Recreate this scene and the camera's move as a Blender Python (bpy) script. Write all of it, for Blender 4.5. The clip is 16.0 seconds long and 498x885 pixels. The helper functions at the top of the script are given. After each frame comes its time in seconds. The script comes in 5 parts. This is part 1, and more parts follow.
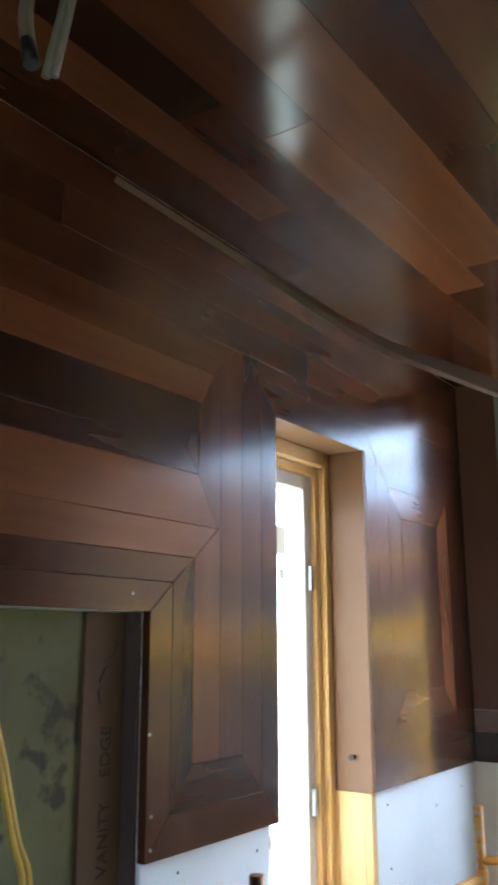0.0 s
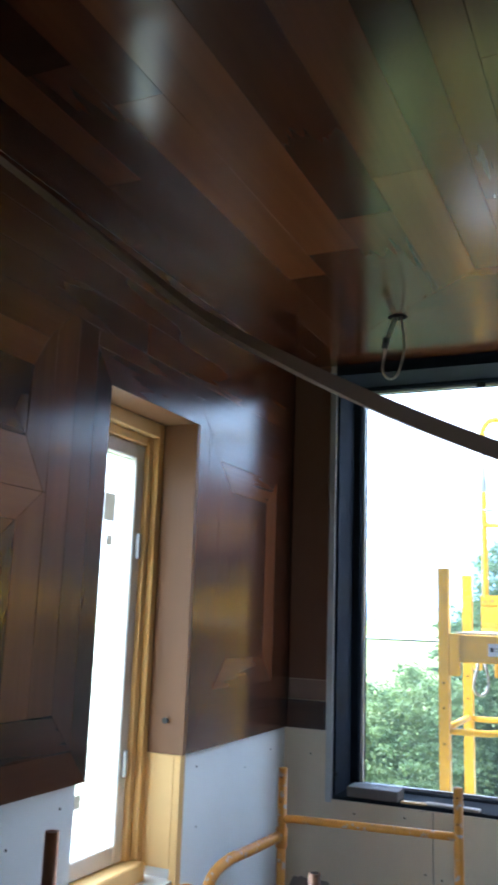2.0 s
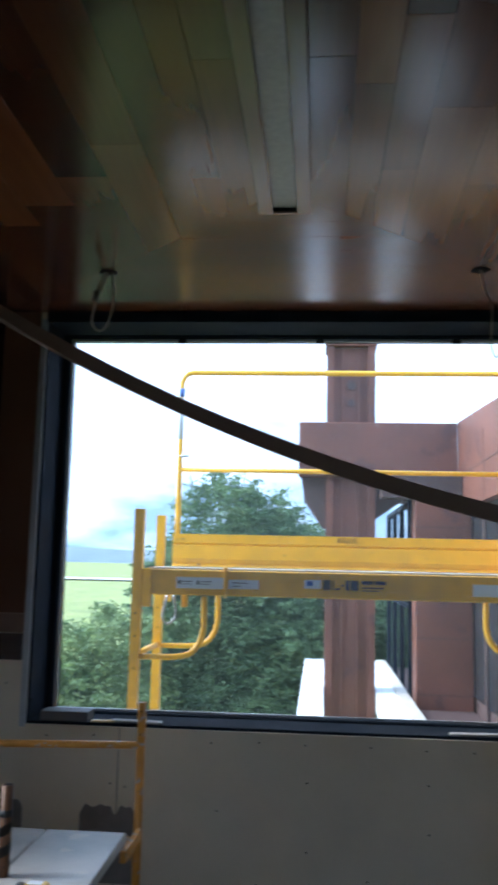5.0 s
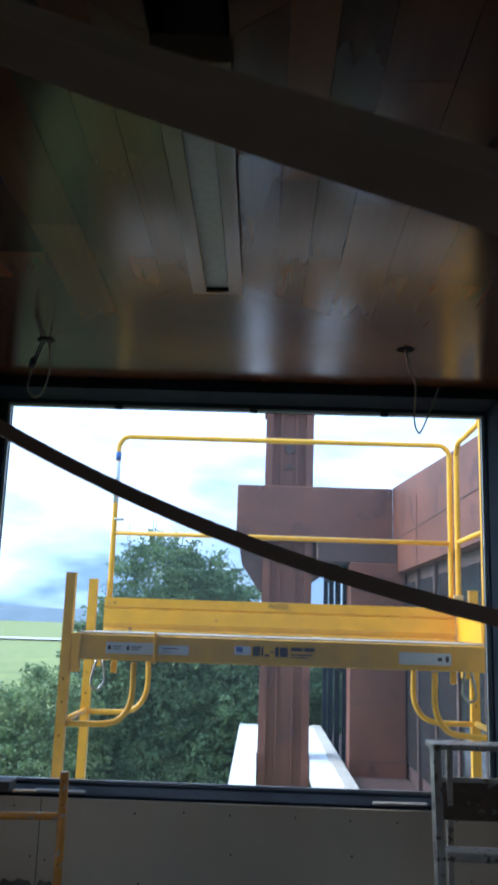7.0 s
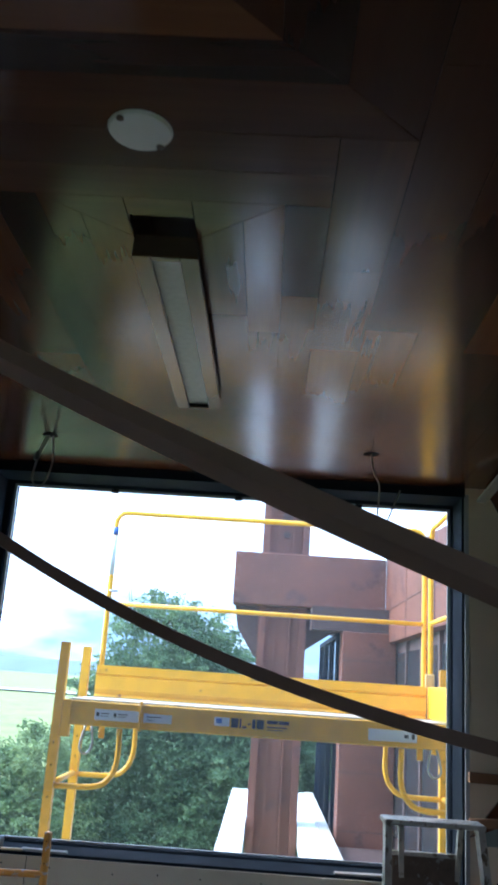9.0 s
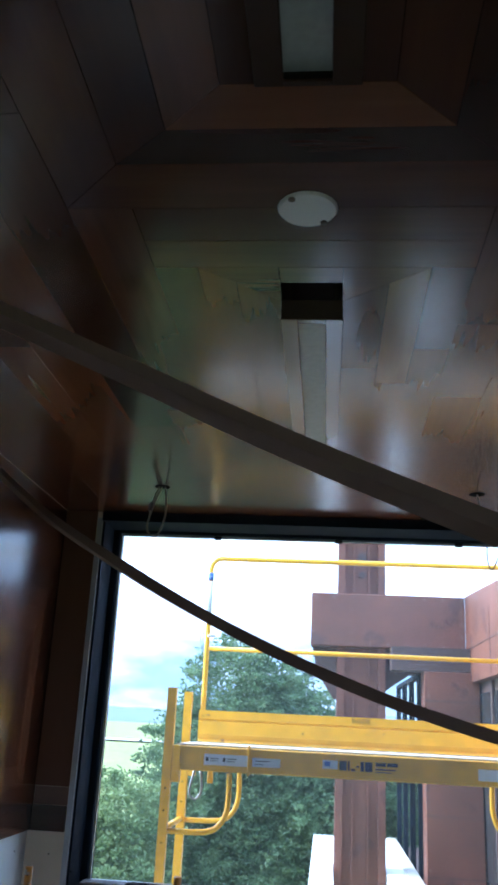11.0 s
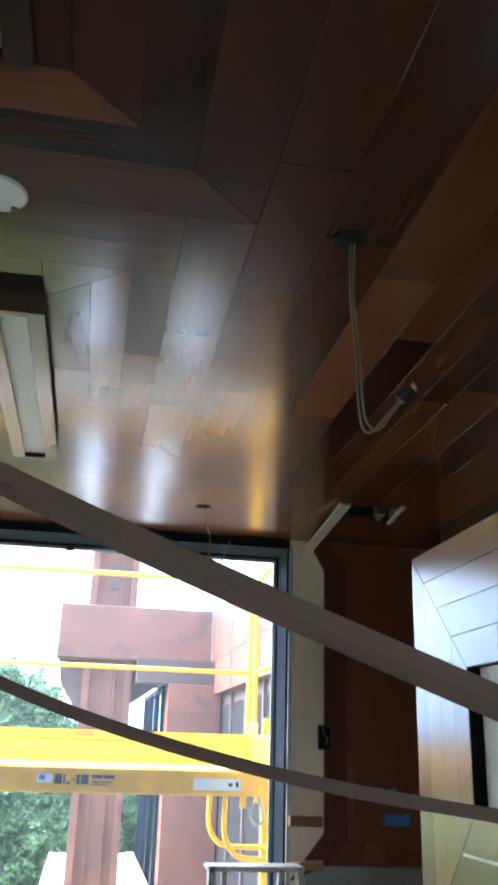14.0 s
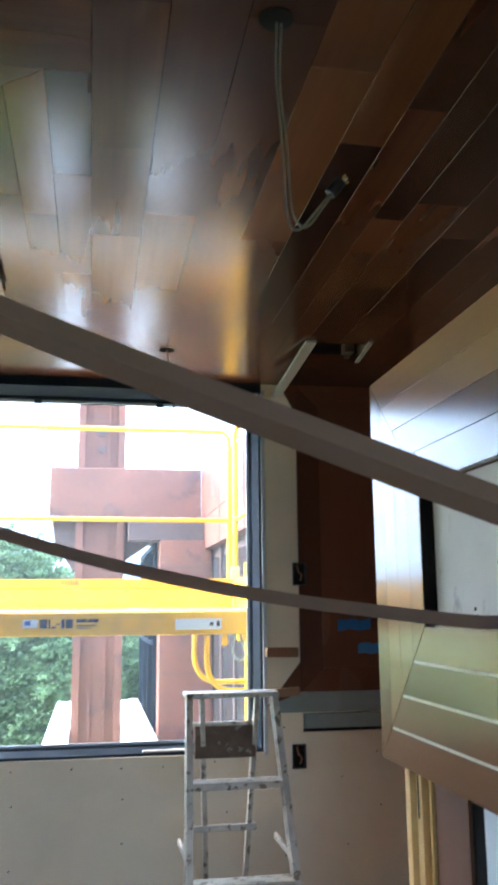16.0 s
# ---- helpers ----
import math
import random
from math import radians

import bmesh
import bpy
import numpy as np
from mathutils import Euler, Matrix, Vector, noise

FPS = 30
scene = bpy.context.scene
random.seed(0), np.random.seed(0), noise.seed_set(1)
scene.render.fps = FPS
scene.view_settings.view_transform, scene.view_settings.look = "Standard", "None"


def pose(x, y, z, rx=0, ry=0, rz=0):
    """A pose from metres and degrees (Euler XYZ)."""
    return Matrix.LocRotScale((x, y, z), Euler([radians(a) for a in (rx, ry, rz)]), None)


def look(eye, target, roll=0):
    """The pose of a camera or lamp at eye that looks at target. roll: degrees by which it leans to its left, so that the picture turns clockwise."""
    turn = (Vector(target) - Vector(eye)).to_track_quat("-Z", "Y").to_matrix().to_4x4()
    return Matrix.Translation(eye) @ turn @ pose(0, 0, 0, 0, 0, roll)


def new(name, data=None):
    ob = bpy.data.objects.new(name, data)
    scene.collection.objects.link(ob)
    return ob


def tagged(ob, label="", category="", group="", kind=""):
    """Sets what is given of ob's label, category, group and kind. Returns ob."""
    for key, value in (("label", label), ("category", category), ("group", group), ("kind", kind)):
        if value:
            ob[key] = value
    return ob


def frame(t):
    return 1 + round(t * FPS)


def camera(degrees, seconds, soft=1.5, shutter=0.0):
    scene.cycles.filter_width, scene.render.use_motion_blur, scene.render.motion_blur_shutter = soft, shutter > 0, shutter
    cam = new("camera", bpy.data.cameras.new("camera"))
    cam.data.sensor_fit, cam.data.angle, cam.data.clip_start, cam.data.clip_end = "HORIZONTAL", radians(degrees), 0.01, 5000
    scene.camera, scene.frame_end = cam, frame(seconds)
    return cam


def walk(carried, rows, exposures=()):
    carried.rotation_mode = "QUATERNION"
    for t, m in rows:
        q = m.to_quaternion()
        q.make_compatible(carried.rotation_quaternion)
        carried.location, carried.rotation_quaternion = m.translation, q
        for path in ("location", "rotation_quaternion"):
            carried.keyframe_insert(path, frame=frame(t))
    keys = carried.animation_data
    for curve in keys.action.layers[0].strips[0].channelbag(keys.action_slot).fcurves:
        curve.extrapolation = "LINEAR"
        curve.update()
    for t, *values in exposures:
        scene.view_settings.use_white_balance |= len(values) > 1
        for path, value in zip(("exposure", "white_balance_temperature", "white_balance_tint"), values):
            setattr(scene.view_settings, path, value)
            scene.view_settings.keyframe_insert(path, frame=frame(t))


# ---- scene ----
cam = camera(32.4, 16.0, soft=3.2, shutter=0.5)
PATH = [
    (0, (-0.055, 0.658, 1.473), (-1.16, 2.261, 1.929), -0.1),
    (0.5, (-0.035, 0.649, 1.472), (-1.046, 2.314, 1.925), 0.5),
    (1, (-0.017, 0.658, 1.473), (-0.971, 2.364, 1.894), 1.3),
    (1.5, (-0.007, 0.662, 1.465), (-0.901, 2.407, 1.861), 2.1),
    (2, (0.013, 0.654, 1.471), (-0.806, 2.436, 1.863), 2.0),
    (2.5, (0.026, 0.625, 1.468), (-0.657, 2.467, 1.843), 1.9),
    (3, (0.002, 0.58, 1.475), (-0.574, 2.462, 1.83), 2.5),
    (3.5, (-0.007, 0.526, 1.475), (-0.481, 2.441, 1.804), 3.2),
    (4, (-0.014, 0.498, 1.47), (-0.45, 2.43, 1.746), 3.0),
    (4.5, (0.02, 0.475, 1.453), (-0.307, 2.429, 1.728), 2.0),
    (5, (0.066, 0.465, 1.452), (-0.1, 2.438, 1.731), 1.3),
    (5.2, (0.08, 0.459, 1.453), (-0.023, 2.437, 1.733), 1.1),
    (7.3, (0.122, 0.359, 1.487), (0.086, 2.301, 1.964), 1.9),
    (7.5, (0.142, 0.326, 1.502), (0.079, 2.256, 2.023), 2.1),
    (8, (0.185, 0.253, 1.529), (0.004, 2.157, 2.115), 1.0),
    (8.5, (0.229, 0.143, 1.547), (0.145, 2.073, 2.064), 1.1),
    (9, (0.225, 0.034, 1.545), (0.159, 1.958, 2.087), 3.9),
    (9.5, (0.218, -0.026, 1.526), (0.021, 1.858, 2.166), 2.5),
    (9.7, (0.212, -0.03, 1.535), (-0.02, 1.84, 2.205), 3.4),
    (11.8, (-0.071, -0.121, 1.524), (-0.125, 1.785, 2.131), 1.7),
    (12, (-0.062, -0.126, 1.524), (-0.042, 1.774, 2.15), 0.9),
    (12.5, (-0.023, -0.115, 1.531), (0.114, 1.765, 2.198), 0.5),
    (13, (0.049, -0.089, 1.534), (0.271, 1.773, 2.231), 2.1),
    (13.5, (0.137, -0.075, 1.528), (0.426, 1.77, 2.245), 2.0),
    (14, (0.2, -0.061, 1.519), (0.519, 1.794, 2.193), 1.8),
    (14.5, (0.257, -0.039, 1.503), (0.614, 1.826, 2.13), 0.9),
    (15, (0.302, -0.036, 1.487), (0.718, 1.825, 2.091), -0.1),
    (15.5, (0.321, -0.015, 1.461), (0.738, 1.883, 1.935), -0.6),
    (16, (0.328, 0.004, 1.439), (0.679, 1.937, 1.815), -0.5),
]
EXPOSURES = [(t, stops, kelvin, 11) for t, stops, kelvin in ((0, 3.5, 5600), (0.5, 3.32, 5600), (1, 3, 5600), (1.5, 2.75, 5600), (2, 2.52, 5400), (2.5, 2.3, 5350), (3.5, 1.9, 5400), (4, 1.85, 5400), (5, 1.3, 5350), (7.5, 0.8, 5200), (8, 0.78, 5200), (8.5, 1.02, 5150), (9, 1.65, 5150), (9.5, 1.68, 5200), (12, 1.7, 5050), (12.5, 1.9, 5050), (13, 2.4, 5350), (13.4, 2.7, 5500), (14, 3.07, 5500), (16, 3.15, 5600))]
walk(cam, [(t, look(eye, target, roll)) for t, eye, target, roll in PATH], EXPOSURES)

# ---------------------------------------------------------------- light
world = bpy.data.worlds.new("overcast_sky")
scene.world = world
world.use_nodes = True
wn, wl = world.node_tree.nodes, world.node_tree.links
bg = wn["Background"]
sky = wn.new("ShaderNodeTexSky")
sky.sky_type, sky.sun_disc = "NISHITA", False
sky.sun_elevation, sky.sun_rotation = radians(36), radians(-84)
sky.air_density, sky.dust_density = 1.2, 2.0
wtc = wn.new("ShaderNodeTexCoord")
wmap = wn.new("ShaderNodeMapping")
wmap.inputs["Scale"].default_value = (2.2, 2.2, 7.0)
wnoise = wn.new("ShaderNodeTexNoise")
wnoise.inputs["Scale"].default_value, wnoise.inputs["Detail"].default_value = 1.6, 6.0
wramp = wn.new("ShaderNodeValToRGB")
wramp.color_ramp.elements[0].position, wramp.color_ramp.elements[1].position = 0.2, 0.5
wmix = wn.new("ShaderNodeMix")
wmix.data_type = "RGBA"
wl.new(wtc.outputs["Generated"], wmap.inputs["Vector"])
wl.new(wmap.outputs["Vector"], wnoise.inputs["Vector"])
wl.new(wnoise.outputs["Fac"], wramp.inputs["Fac"])
wl.new(wramp.outputs["Color"], wmix.inputs["Factor"])
wl.new(sky.outputs["Color"], wmix.inputs["A"])
wnoise2 = wn.new("ShaderNodeTexNoise")
wnoise2.inputs["Scale"].default_value, wnoise2.inputs["Detail"].default_value = 2.6, 5.0
wl.new(wmap.outputs["Vector"], wnoise2.inputs["Vector"])
wtone = wn.new("ShaderNodeValToRGB")
wtone.color_ramp.elements[0].position, wtone.color_ramp.elements[1].position = 0.36, 0.64
wtone.color_ramp.elements[0].color, wtone.color_ramp.elements[1].color = (1.6, 2.35, 3.3, 1), (5.6, 6.9, 8.5, 1)
wsep, wlift = wn.new("ShaderNodeSeparateXYZ"), wn.new("ShaderNodeMath")
wl.new(wtc.outputs["Generated"], wsep.inputs["Vector"])
wlift.operation = "MULTIPLY_ADD"
wl.new(wsep.outputs["Z"], wlift.inputs[0])
wlift.inputs[1].default_value = 1.6
wcloud = wn.new("ShaderNodeMath")
wcloud.operation = "ADD"
wl.new(wnoise2.outputs["Fac"], wlift.inputs[2])
wl.new(wlift.outputs["Value"], wcloud.inputs[0])
wcloud.inputs[1].default_value = -0.14
wl.new(wcloud.outputs["Value"], wtone.inputs["Fac"])
wl.new(wtone.outputs["Color"], wmix.inputs["B"])
wl.new(wmix.outputs["Result"], bg.inputs["Color"])
bg.inputs["Strength"].default_value = 0.15

sun = new("sun", bpy.data.lights.new("sun", "SUN"))
sun.data.energy, sun.data.angle, sun.data.color = 2.8, radians(38), (1.0, 0.94, 0.84)
sun.matrix_world = look((0, 0, 0), (0.80, -0.08, -0.58))


# ---------------------------------------------------------------- materials
def material(name):
    m = bpy.data.materials.new(name)
    m.use_nodes = True
    return m, m.node_tree.nodes, m.node_tree.links, m.node_tree.nodes["Principled BSDF"]


def plain(name, color, rough=0.6, metal=0.0, vary=0.12, scale=9.0, bump=0.15, spots=None):
    """A painted or raw surface: a base colour with blotches, fine grain, uneven gloss and slight relief."""
    m, n, l, p = material(name)
    geo = n.new("ShaderNodeNewGeometry")
    a, b = n.new("ShaderNodeTexNoise"), n.new("ShaderNodeTexNoise")
    a.inputs["Scale"].default_value, a.inputs["Detail"].default_value = scale, 5
    b.inputs["Scale"].default_value, b.inputs["Detail"].default_value = scale * 14, 3
    l.new(geo.outputs["Position"], a.inputs["Vector"])
    l.new(geo.outputs["Position"], b.inputs["Vector"])
    ramp = n.new("ShaderNodeValToRGB")
    e = ramp.color_ramp.elements
    e[0].position, e[1].position = 0.3, 0.72
    e[0].color = (*[c * (1 - vary) for c in color], 1)
    e[1].color = (*[min(1, c * (1 + vary)) for c in color], 1)
    l.new(a.outputs["Fac"], ramp.inputs["Fac"])
    last = ramp.outputs["Color"]
    if spots:
        cut, mix = n.new("ShaderNodeValToRGB"), n.new("ShaderNodeMix")
        cut.color_ramp.elements[0].position, cut.color_ramp.elements[1].position = spots[1], spots[1] + 0.06
        c = n.new("ShaderNodeTexNoise")
        c.inputs["Scale"].default_value, c.inputs["Detail"].default_value = scale * 2.3, 8
        l.new(geo.outputs["Position"], c.inputs["Vector"])
        l.new(c.outputs["Fac"], cut.inputs["Fac"])
        mix.data_type = "RGBA"
        mix.inputs["B"].default_value = (*spots[0], 1)
        l.new(cut.outputs["Color"], mix.inputs["Factor"])
        l.new(last, mix.inputs["A"])
        last = mix.outputs["Result"]
    l.new(last, p.inputs["Base Color"])
    rr = n.new("ShaderNodeMapRange")
    rr.inputs["To Min"].default_value, rr.inputs["To Max"].default_value = max(0.03, rough - 0.1), min(1, rough + 0.1)
    l.new(b.outputs["Fac"], rr.inputs["Value"])
    l.new(rr.outputs["Result"], p.inputs["Roughness"])
    bp = n.new("ShaderNodeBump")
    bp.inputs["Strength"].default_value, bp.inputs["Distance"].default_value = bump, 0.002
    l.new(b.outputs["Fac"], bp.inputs["Height"])
    l.new(bp.outputs["Normal"], p.inputs["Normal"])
    p.inputs["Metallic"].default_value = metal
    return m


def wood(name, axis, per, stops, rough=0.27, coat=0.0, seed=0.0):
    """Boards of one timber, grain along the axis. per: object or island (chance tones), piece or face (a tone given to each board)."""
    m, n, l, p = material(name)

    def math_node(op, a, b=None, c=None):
        q = n.new("ShaderNodeMath")
        q.operation = op
        for k, v in enumerate((a, b, c)):
            if v is None:
                continue
            if isinstance(v, (int, float)):
                q.inputs[k].default_value = v
            else:
                l.new(v, q.inputs[k])
        return q.outputs["Value"]

    geo, info = n.new("ShaderNodeNewGeometry"), n.new("ShaderNodeObjectInfo")
    rnd = geo.outputs["Random Per Island"] if per in ("island", "face") else info.outputs["Random"]
    if per == "face":
        att = n.new("ShaderNodeAttribute")
        att.attribute_name = "tone"
        tone = att.outputs["Fac"]
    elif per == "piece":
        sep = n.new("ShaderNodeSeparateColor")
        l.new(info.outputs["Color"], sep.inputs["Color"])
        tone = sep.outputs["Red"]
    else:
        tone = rnd
    shift = n.new("ShaderNodeVectorMath")
    shift.operation = "MULTIPLY_ADD"
    l.new(rnd, shift.inputs[0])
    shift.inputs[1].default_value = (7.3, 5.1, 9.7)
    l.new(geo.outputs["Position"], shift.inputs[2])

    def field(along, across, detail, warp):
        mp, t = n.new("ShaderNodeMapping"), n.new("ShaderNodeTexNoise")
        mp.inputs["Scale"].default_value = [along if k == axis else across for k in "xyz"]
        mp.inputs["Location"].default_value = (seed, seed * 2, 0)
        l.new(shift.outputs["Vector"], mp.inputs["Vector"])
        l.new(mp.outputs["Vector"], t.inputs["Vector"])
        t.inputs["Scale"].default_value, t.inputs["Detail"].default_value, t.inputs["Distortion"].default_value = 1.0, detail, warp
        return t.outputs["Fac"]

    figure, grain, patch = field(1.8, 10.0, 1, 0.0), field(3.0, 60.0, 2, 0.0), field(1.6, 5.0, 1, 0.0)
    rings = math_node("SINE", math_node("MULTIPLY", figure, 30.0))
    where = math_node("MULTIPLY", math_node("MAXIMUM", math_node("SUBTRACT", patch, 0.46), 0.0), 0.04)
    v = math_node("MULTIPLY_ADD", math_node("SUBTRACT", figure, 0.5), 0.24, tone)
    v = math_node("MULTIPLY_ADD", math_node("SUBTRACT", grain, 0.5), 0.12, v)
    v = math_node("MULTIPLY_ADD", math_node("SUBTRACT", patch, 0.5), 0.22, v)
    v = math_node("MULTIPLY_ADD", rings, where, v)
    ramp = n.new("ShaderNodeValToRGB")
    e = ramp.color_ramp.elements
    e[0].color, e[1].color = (*stops[0], 1), (*stops[-1], 1)
    for k, c in enumerate(stops[1:-1]):
        e.new((k + 1) / (len(stops) - 1)).color = (*c, 1)
    l.new(v, ramp.inputs["Fac"])
    l.new(ramp.outputs["Color"], p.inputs["Base Color"])
    l.new(math_node("MULTIPLY_ADD", patch, 0.08, rough - 0.04), p.inputs["Roughness"])
    p.inputs["Coat Weight"].default_value, p.inputs["Coat Roughness"].default_value = coat, 0.17
    p.inputs["Specular IOR Level"].default_value = 0.2
    return m


RED = [(0.026, 0.0085, 0.004), (0.075, 0.024, 0.010), (0.19, 0.072, 0.028), (0.40, 0.185, 0.075)]
TAN = [(0.16, 0.061, 0.02), (0.25, 0.108, 0.038), (0.35, 0.168, 0.063)]
PINE = [(0.60, 0.38, 0.14), (0.72, 0.48, 0.20), (0.80, 0.58, 0.29)]
CEIL_RED = [tuple(0.9 * v for v in c) for c in RED]
CEIL_Y = wood("varnished_ceiling_wood_lengthways", "y", "face", CEIL_RED, 0.18, 0.34)
CEIL_X = wood("varnished_ceiling_wood_crossways", "x", "face", CEIL_RED, 0.18, 0.34)
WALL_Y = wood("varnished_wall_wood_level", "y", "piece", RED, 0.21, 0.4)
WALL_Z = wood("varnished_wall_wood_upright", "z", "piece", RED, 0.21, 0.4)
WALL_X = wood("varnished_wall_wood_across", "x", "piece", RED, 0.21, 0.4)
TAN_Y = wood("brown_board_level", "y", "object", TAN, 0.2, 0.4)
TAN_Z = wood("brown_board_upright", "z", "object", TAN, 0.2, 0.4)
REVEAL = wood("pinkish_brown_reveal_board", "z", "object", [(0.17, 0.085, 0.042), (0.25, 0.135, 0.07), (0.34, 0.195, 0.105)], 0.42)
TRIMWOOD = wood("satin_brown_lamp_trim", "y", "object", [(0.12, 0.07, 0.05), (0.155, 0.094, 0.068), (0.195, 0.122, 0.09)], 0.24, 0.5)
PINE_Z = wood("raw_pine_upright", "z", "object", PINE, 0.5)
PINE_Y = wood("raw_pine_level", "y", "object", PINE, 0.5)
PINE_X = wood("raw_pine_across", "x", "object", PINE, 0.5)
BATTEN = wood("grey_brown_batten_wood", "x", "object", [(0.18, 0.11, 0.085), (0.245, 0.153, 0.118), (0.31, 0.20, 0.155)], 0.75)
PLY_Z = wood("brown_plywood_upright", "z", "object", [(0.13, 0.058, 0.034), (0.18, 0.088, 0.052), (0.24, 0.125, 0.077)], 0.55)
DRYWALL = plain("grey_drywall_paper", (0.70, 0.60, 0.44), 0.85, vary=0.1, scale=2.2)
DRYWALL_BLUE = plain("pale_blue_drywall_paper", (0.76, 0.80, 0.80), 0.85, vary=0.05, scale=3.0)
# Base darkened for the shade inside the vanity recess; mottling is its own.
GREENBOARD = plain("recess_shaded_green_board", (0.125, 0.12, 0.045), 0.8, vary=0.25, scale=5.0, spots=((0.055, 0.048, 0.022), 0.57))
CEMENT = plain("cement_board", (0.84, 0.80, 0.71), 0.85, vary=0.08, scale=4.0, spots=((0.60, 0.57, 0.50), 0.60))
# Box lining and recess side: shade of the hollow put into a dark brown.
BOXWOOD = plain("shade_brown_box_lining", (0.075, 0.042, 0.034), 0.7)
# Near-black for cavities: holes, slots and recess sides get their shade as colour.
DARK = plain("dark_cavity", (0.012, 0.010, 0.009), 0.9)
DARK.node_tree.nodes["Principled BSDF"].inputs["Specular IOR Level"].default_value = 0.1
SLAB = plain("rough_plywood_deck", (0.16, 0.11, 0.07), 0.8)
FLOORMAT = plain("dusty_subfloor", (0.20, 0.16, 0.11), 0.85, vary=0.2, scale=4.0)
BLACKFRAME = plain("dark_anodised_aluminium", (0.010, 0.014, 0.021), 0.8, 0.0, vary=0.2)
BLACKFRAME.node_tree.nodes["Principled BSDF"].inputs["Specular IOR Level"].default_value = 0.06
GALV = plain("galvanised_edge_bead", (0.42, 0.43, 0.43), 0.45, 0.6)
WHITE = plain("white_plastic", (0.72, 0.71, 0.68), 0.4, vary=0.04)
LENS = plain("frosted_lamp_lens", (0.34, 0.35, 0.32), 0.35, vary=0.1, scale=60)
TRIMGREY = plain("satin_aluminium_trim", (0.5, 0.48, 0.45), 0.35, 0.55)
YELLOW = plain("yellow_scaffold_paint", (0.88, 0.47, 0.008), 0.42, vary=0.1, scale=14, spots=((0.36, 0.17, 0.05), 0.69))
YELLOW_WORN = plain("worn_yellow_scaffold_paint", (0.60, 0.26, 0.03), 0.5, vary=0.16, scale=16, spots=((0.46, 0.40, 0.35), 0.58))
DECKMAT = plain("weathered_deck_plywood", (0.48, 0.44, 0.38), 0.75, vary=0.15)
STEEL = plain("zinc_steel", (0.38, 0.38, 0.38), 0.4, 0.8)
ALU = plain("worn_ladder_aluminium", (0.46, 0.42, 0.35), 0.5, 0.45, vary=0.25, scale=14, spots=((0.17, 0.13, 0.09), 0.56))
RUST = plain("rusty_dirty_plate", (0.13, 0.085, 0.055), 0.7, 0.2, vary=0.3, scale=18, spots=((0.3, 0.27, 0.23), 0.6))
CORTEN = plain("weathering_steel", (0.135, 0.046, 0.026), 0.62, vary=0.28, scale=1.6, spots=((0.085, 0.030, 0.022), 0.58))
# Darker steel: shade on soffit, haunch and recessed faces, also the dark joints.
CORTEN_DARK = plain("weathering_steel_dark_shade", (0.07, 0.04, 0.035), 0.7, vary=0.2, scale=2.0)
MEMBRANE = plain("white_roof_membrane", (0.78, 0.79, 0.80), 0.6, vary=0.05, scale=2.0)
BLACK = plain("black_rubber", (0.014, 0.014, 0.015), 0.5)
# White cable in a grey-brown base that carries its shadow.
CABLE = plain("white_cable_shade_tone", (0.23, 0.20, 0.165), 0.45, vary=0.05)
CABLE_YELLOW = plain("yellow_cable_sheath", (0.6, 0.38, 0.05), 0.45, vary=0.05)
TAPE = plain("blue_masking_tape", (0.04, 0.17, 0.42), 0.7)
TEAL = plain("grey_green_membrane", (0.22, 0.26, 0.24), 0.7, vary=0.1)
PAPER = plain("pale_sticker", (0.62, 0.66, 0.7), 0.5, vary=0.05)
INK = plain("dark_ink", (0.03, 0.028, 0.03), 0.7)
BLUEINK = plain("blue_print", (0.05, 0.12, 0.4), 0.6)
COPPER = plain("tarnished_copper", (0.30, 0.14, 0.07), 0.4, 0.7, vary=0.25)
GRASS = plain("meadow_grass", (0.19, 0.22, 0.05), 0.9, vary=0.25, scale=0.25, spots=((0.27, 0.26, 0.08), 0.58))
# Scaffold yellow darkened a little for the shaded near posts and beam.
YELLOW_SHADED = plain("yellow_scaffold_paint_shaded", (0.78, 0.42, 0.012), 0.45, vary=0.12, scale=14, spots=((0.34, 0.19, 0.07), 0.68))
RIVET = plain("dull_rivet", (0.38, 0.29, 0.25), 0.5, 0.3)
# Haze over the distant ridge is mixed into this blue-grey.
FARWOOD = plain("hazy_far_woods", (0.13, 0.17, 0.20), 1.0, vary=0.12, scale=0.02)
ROADMAT = plain("pale_gravel_road", (0.55, 0.54, 0.50), 0.9)
BARK = plain("bark", (0.09, 0.065, 0.045), 0.9, vary=0.3, scale=20, bump=0.6)


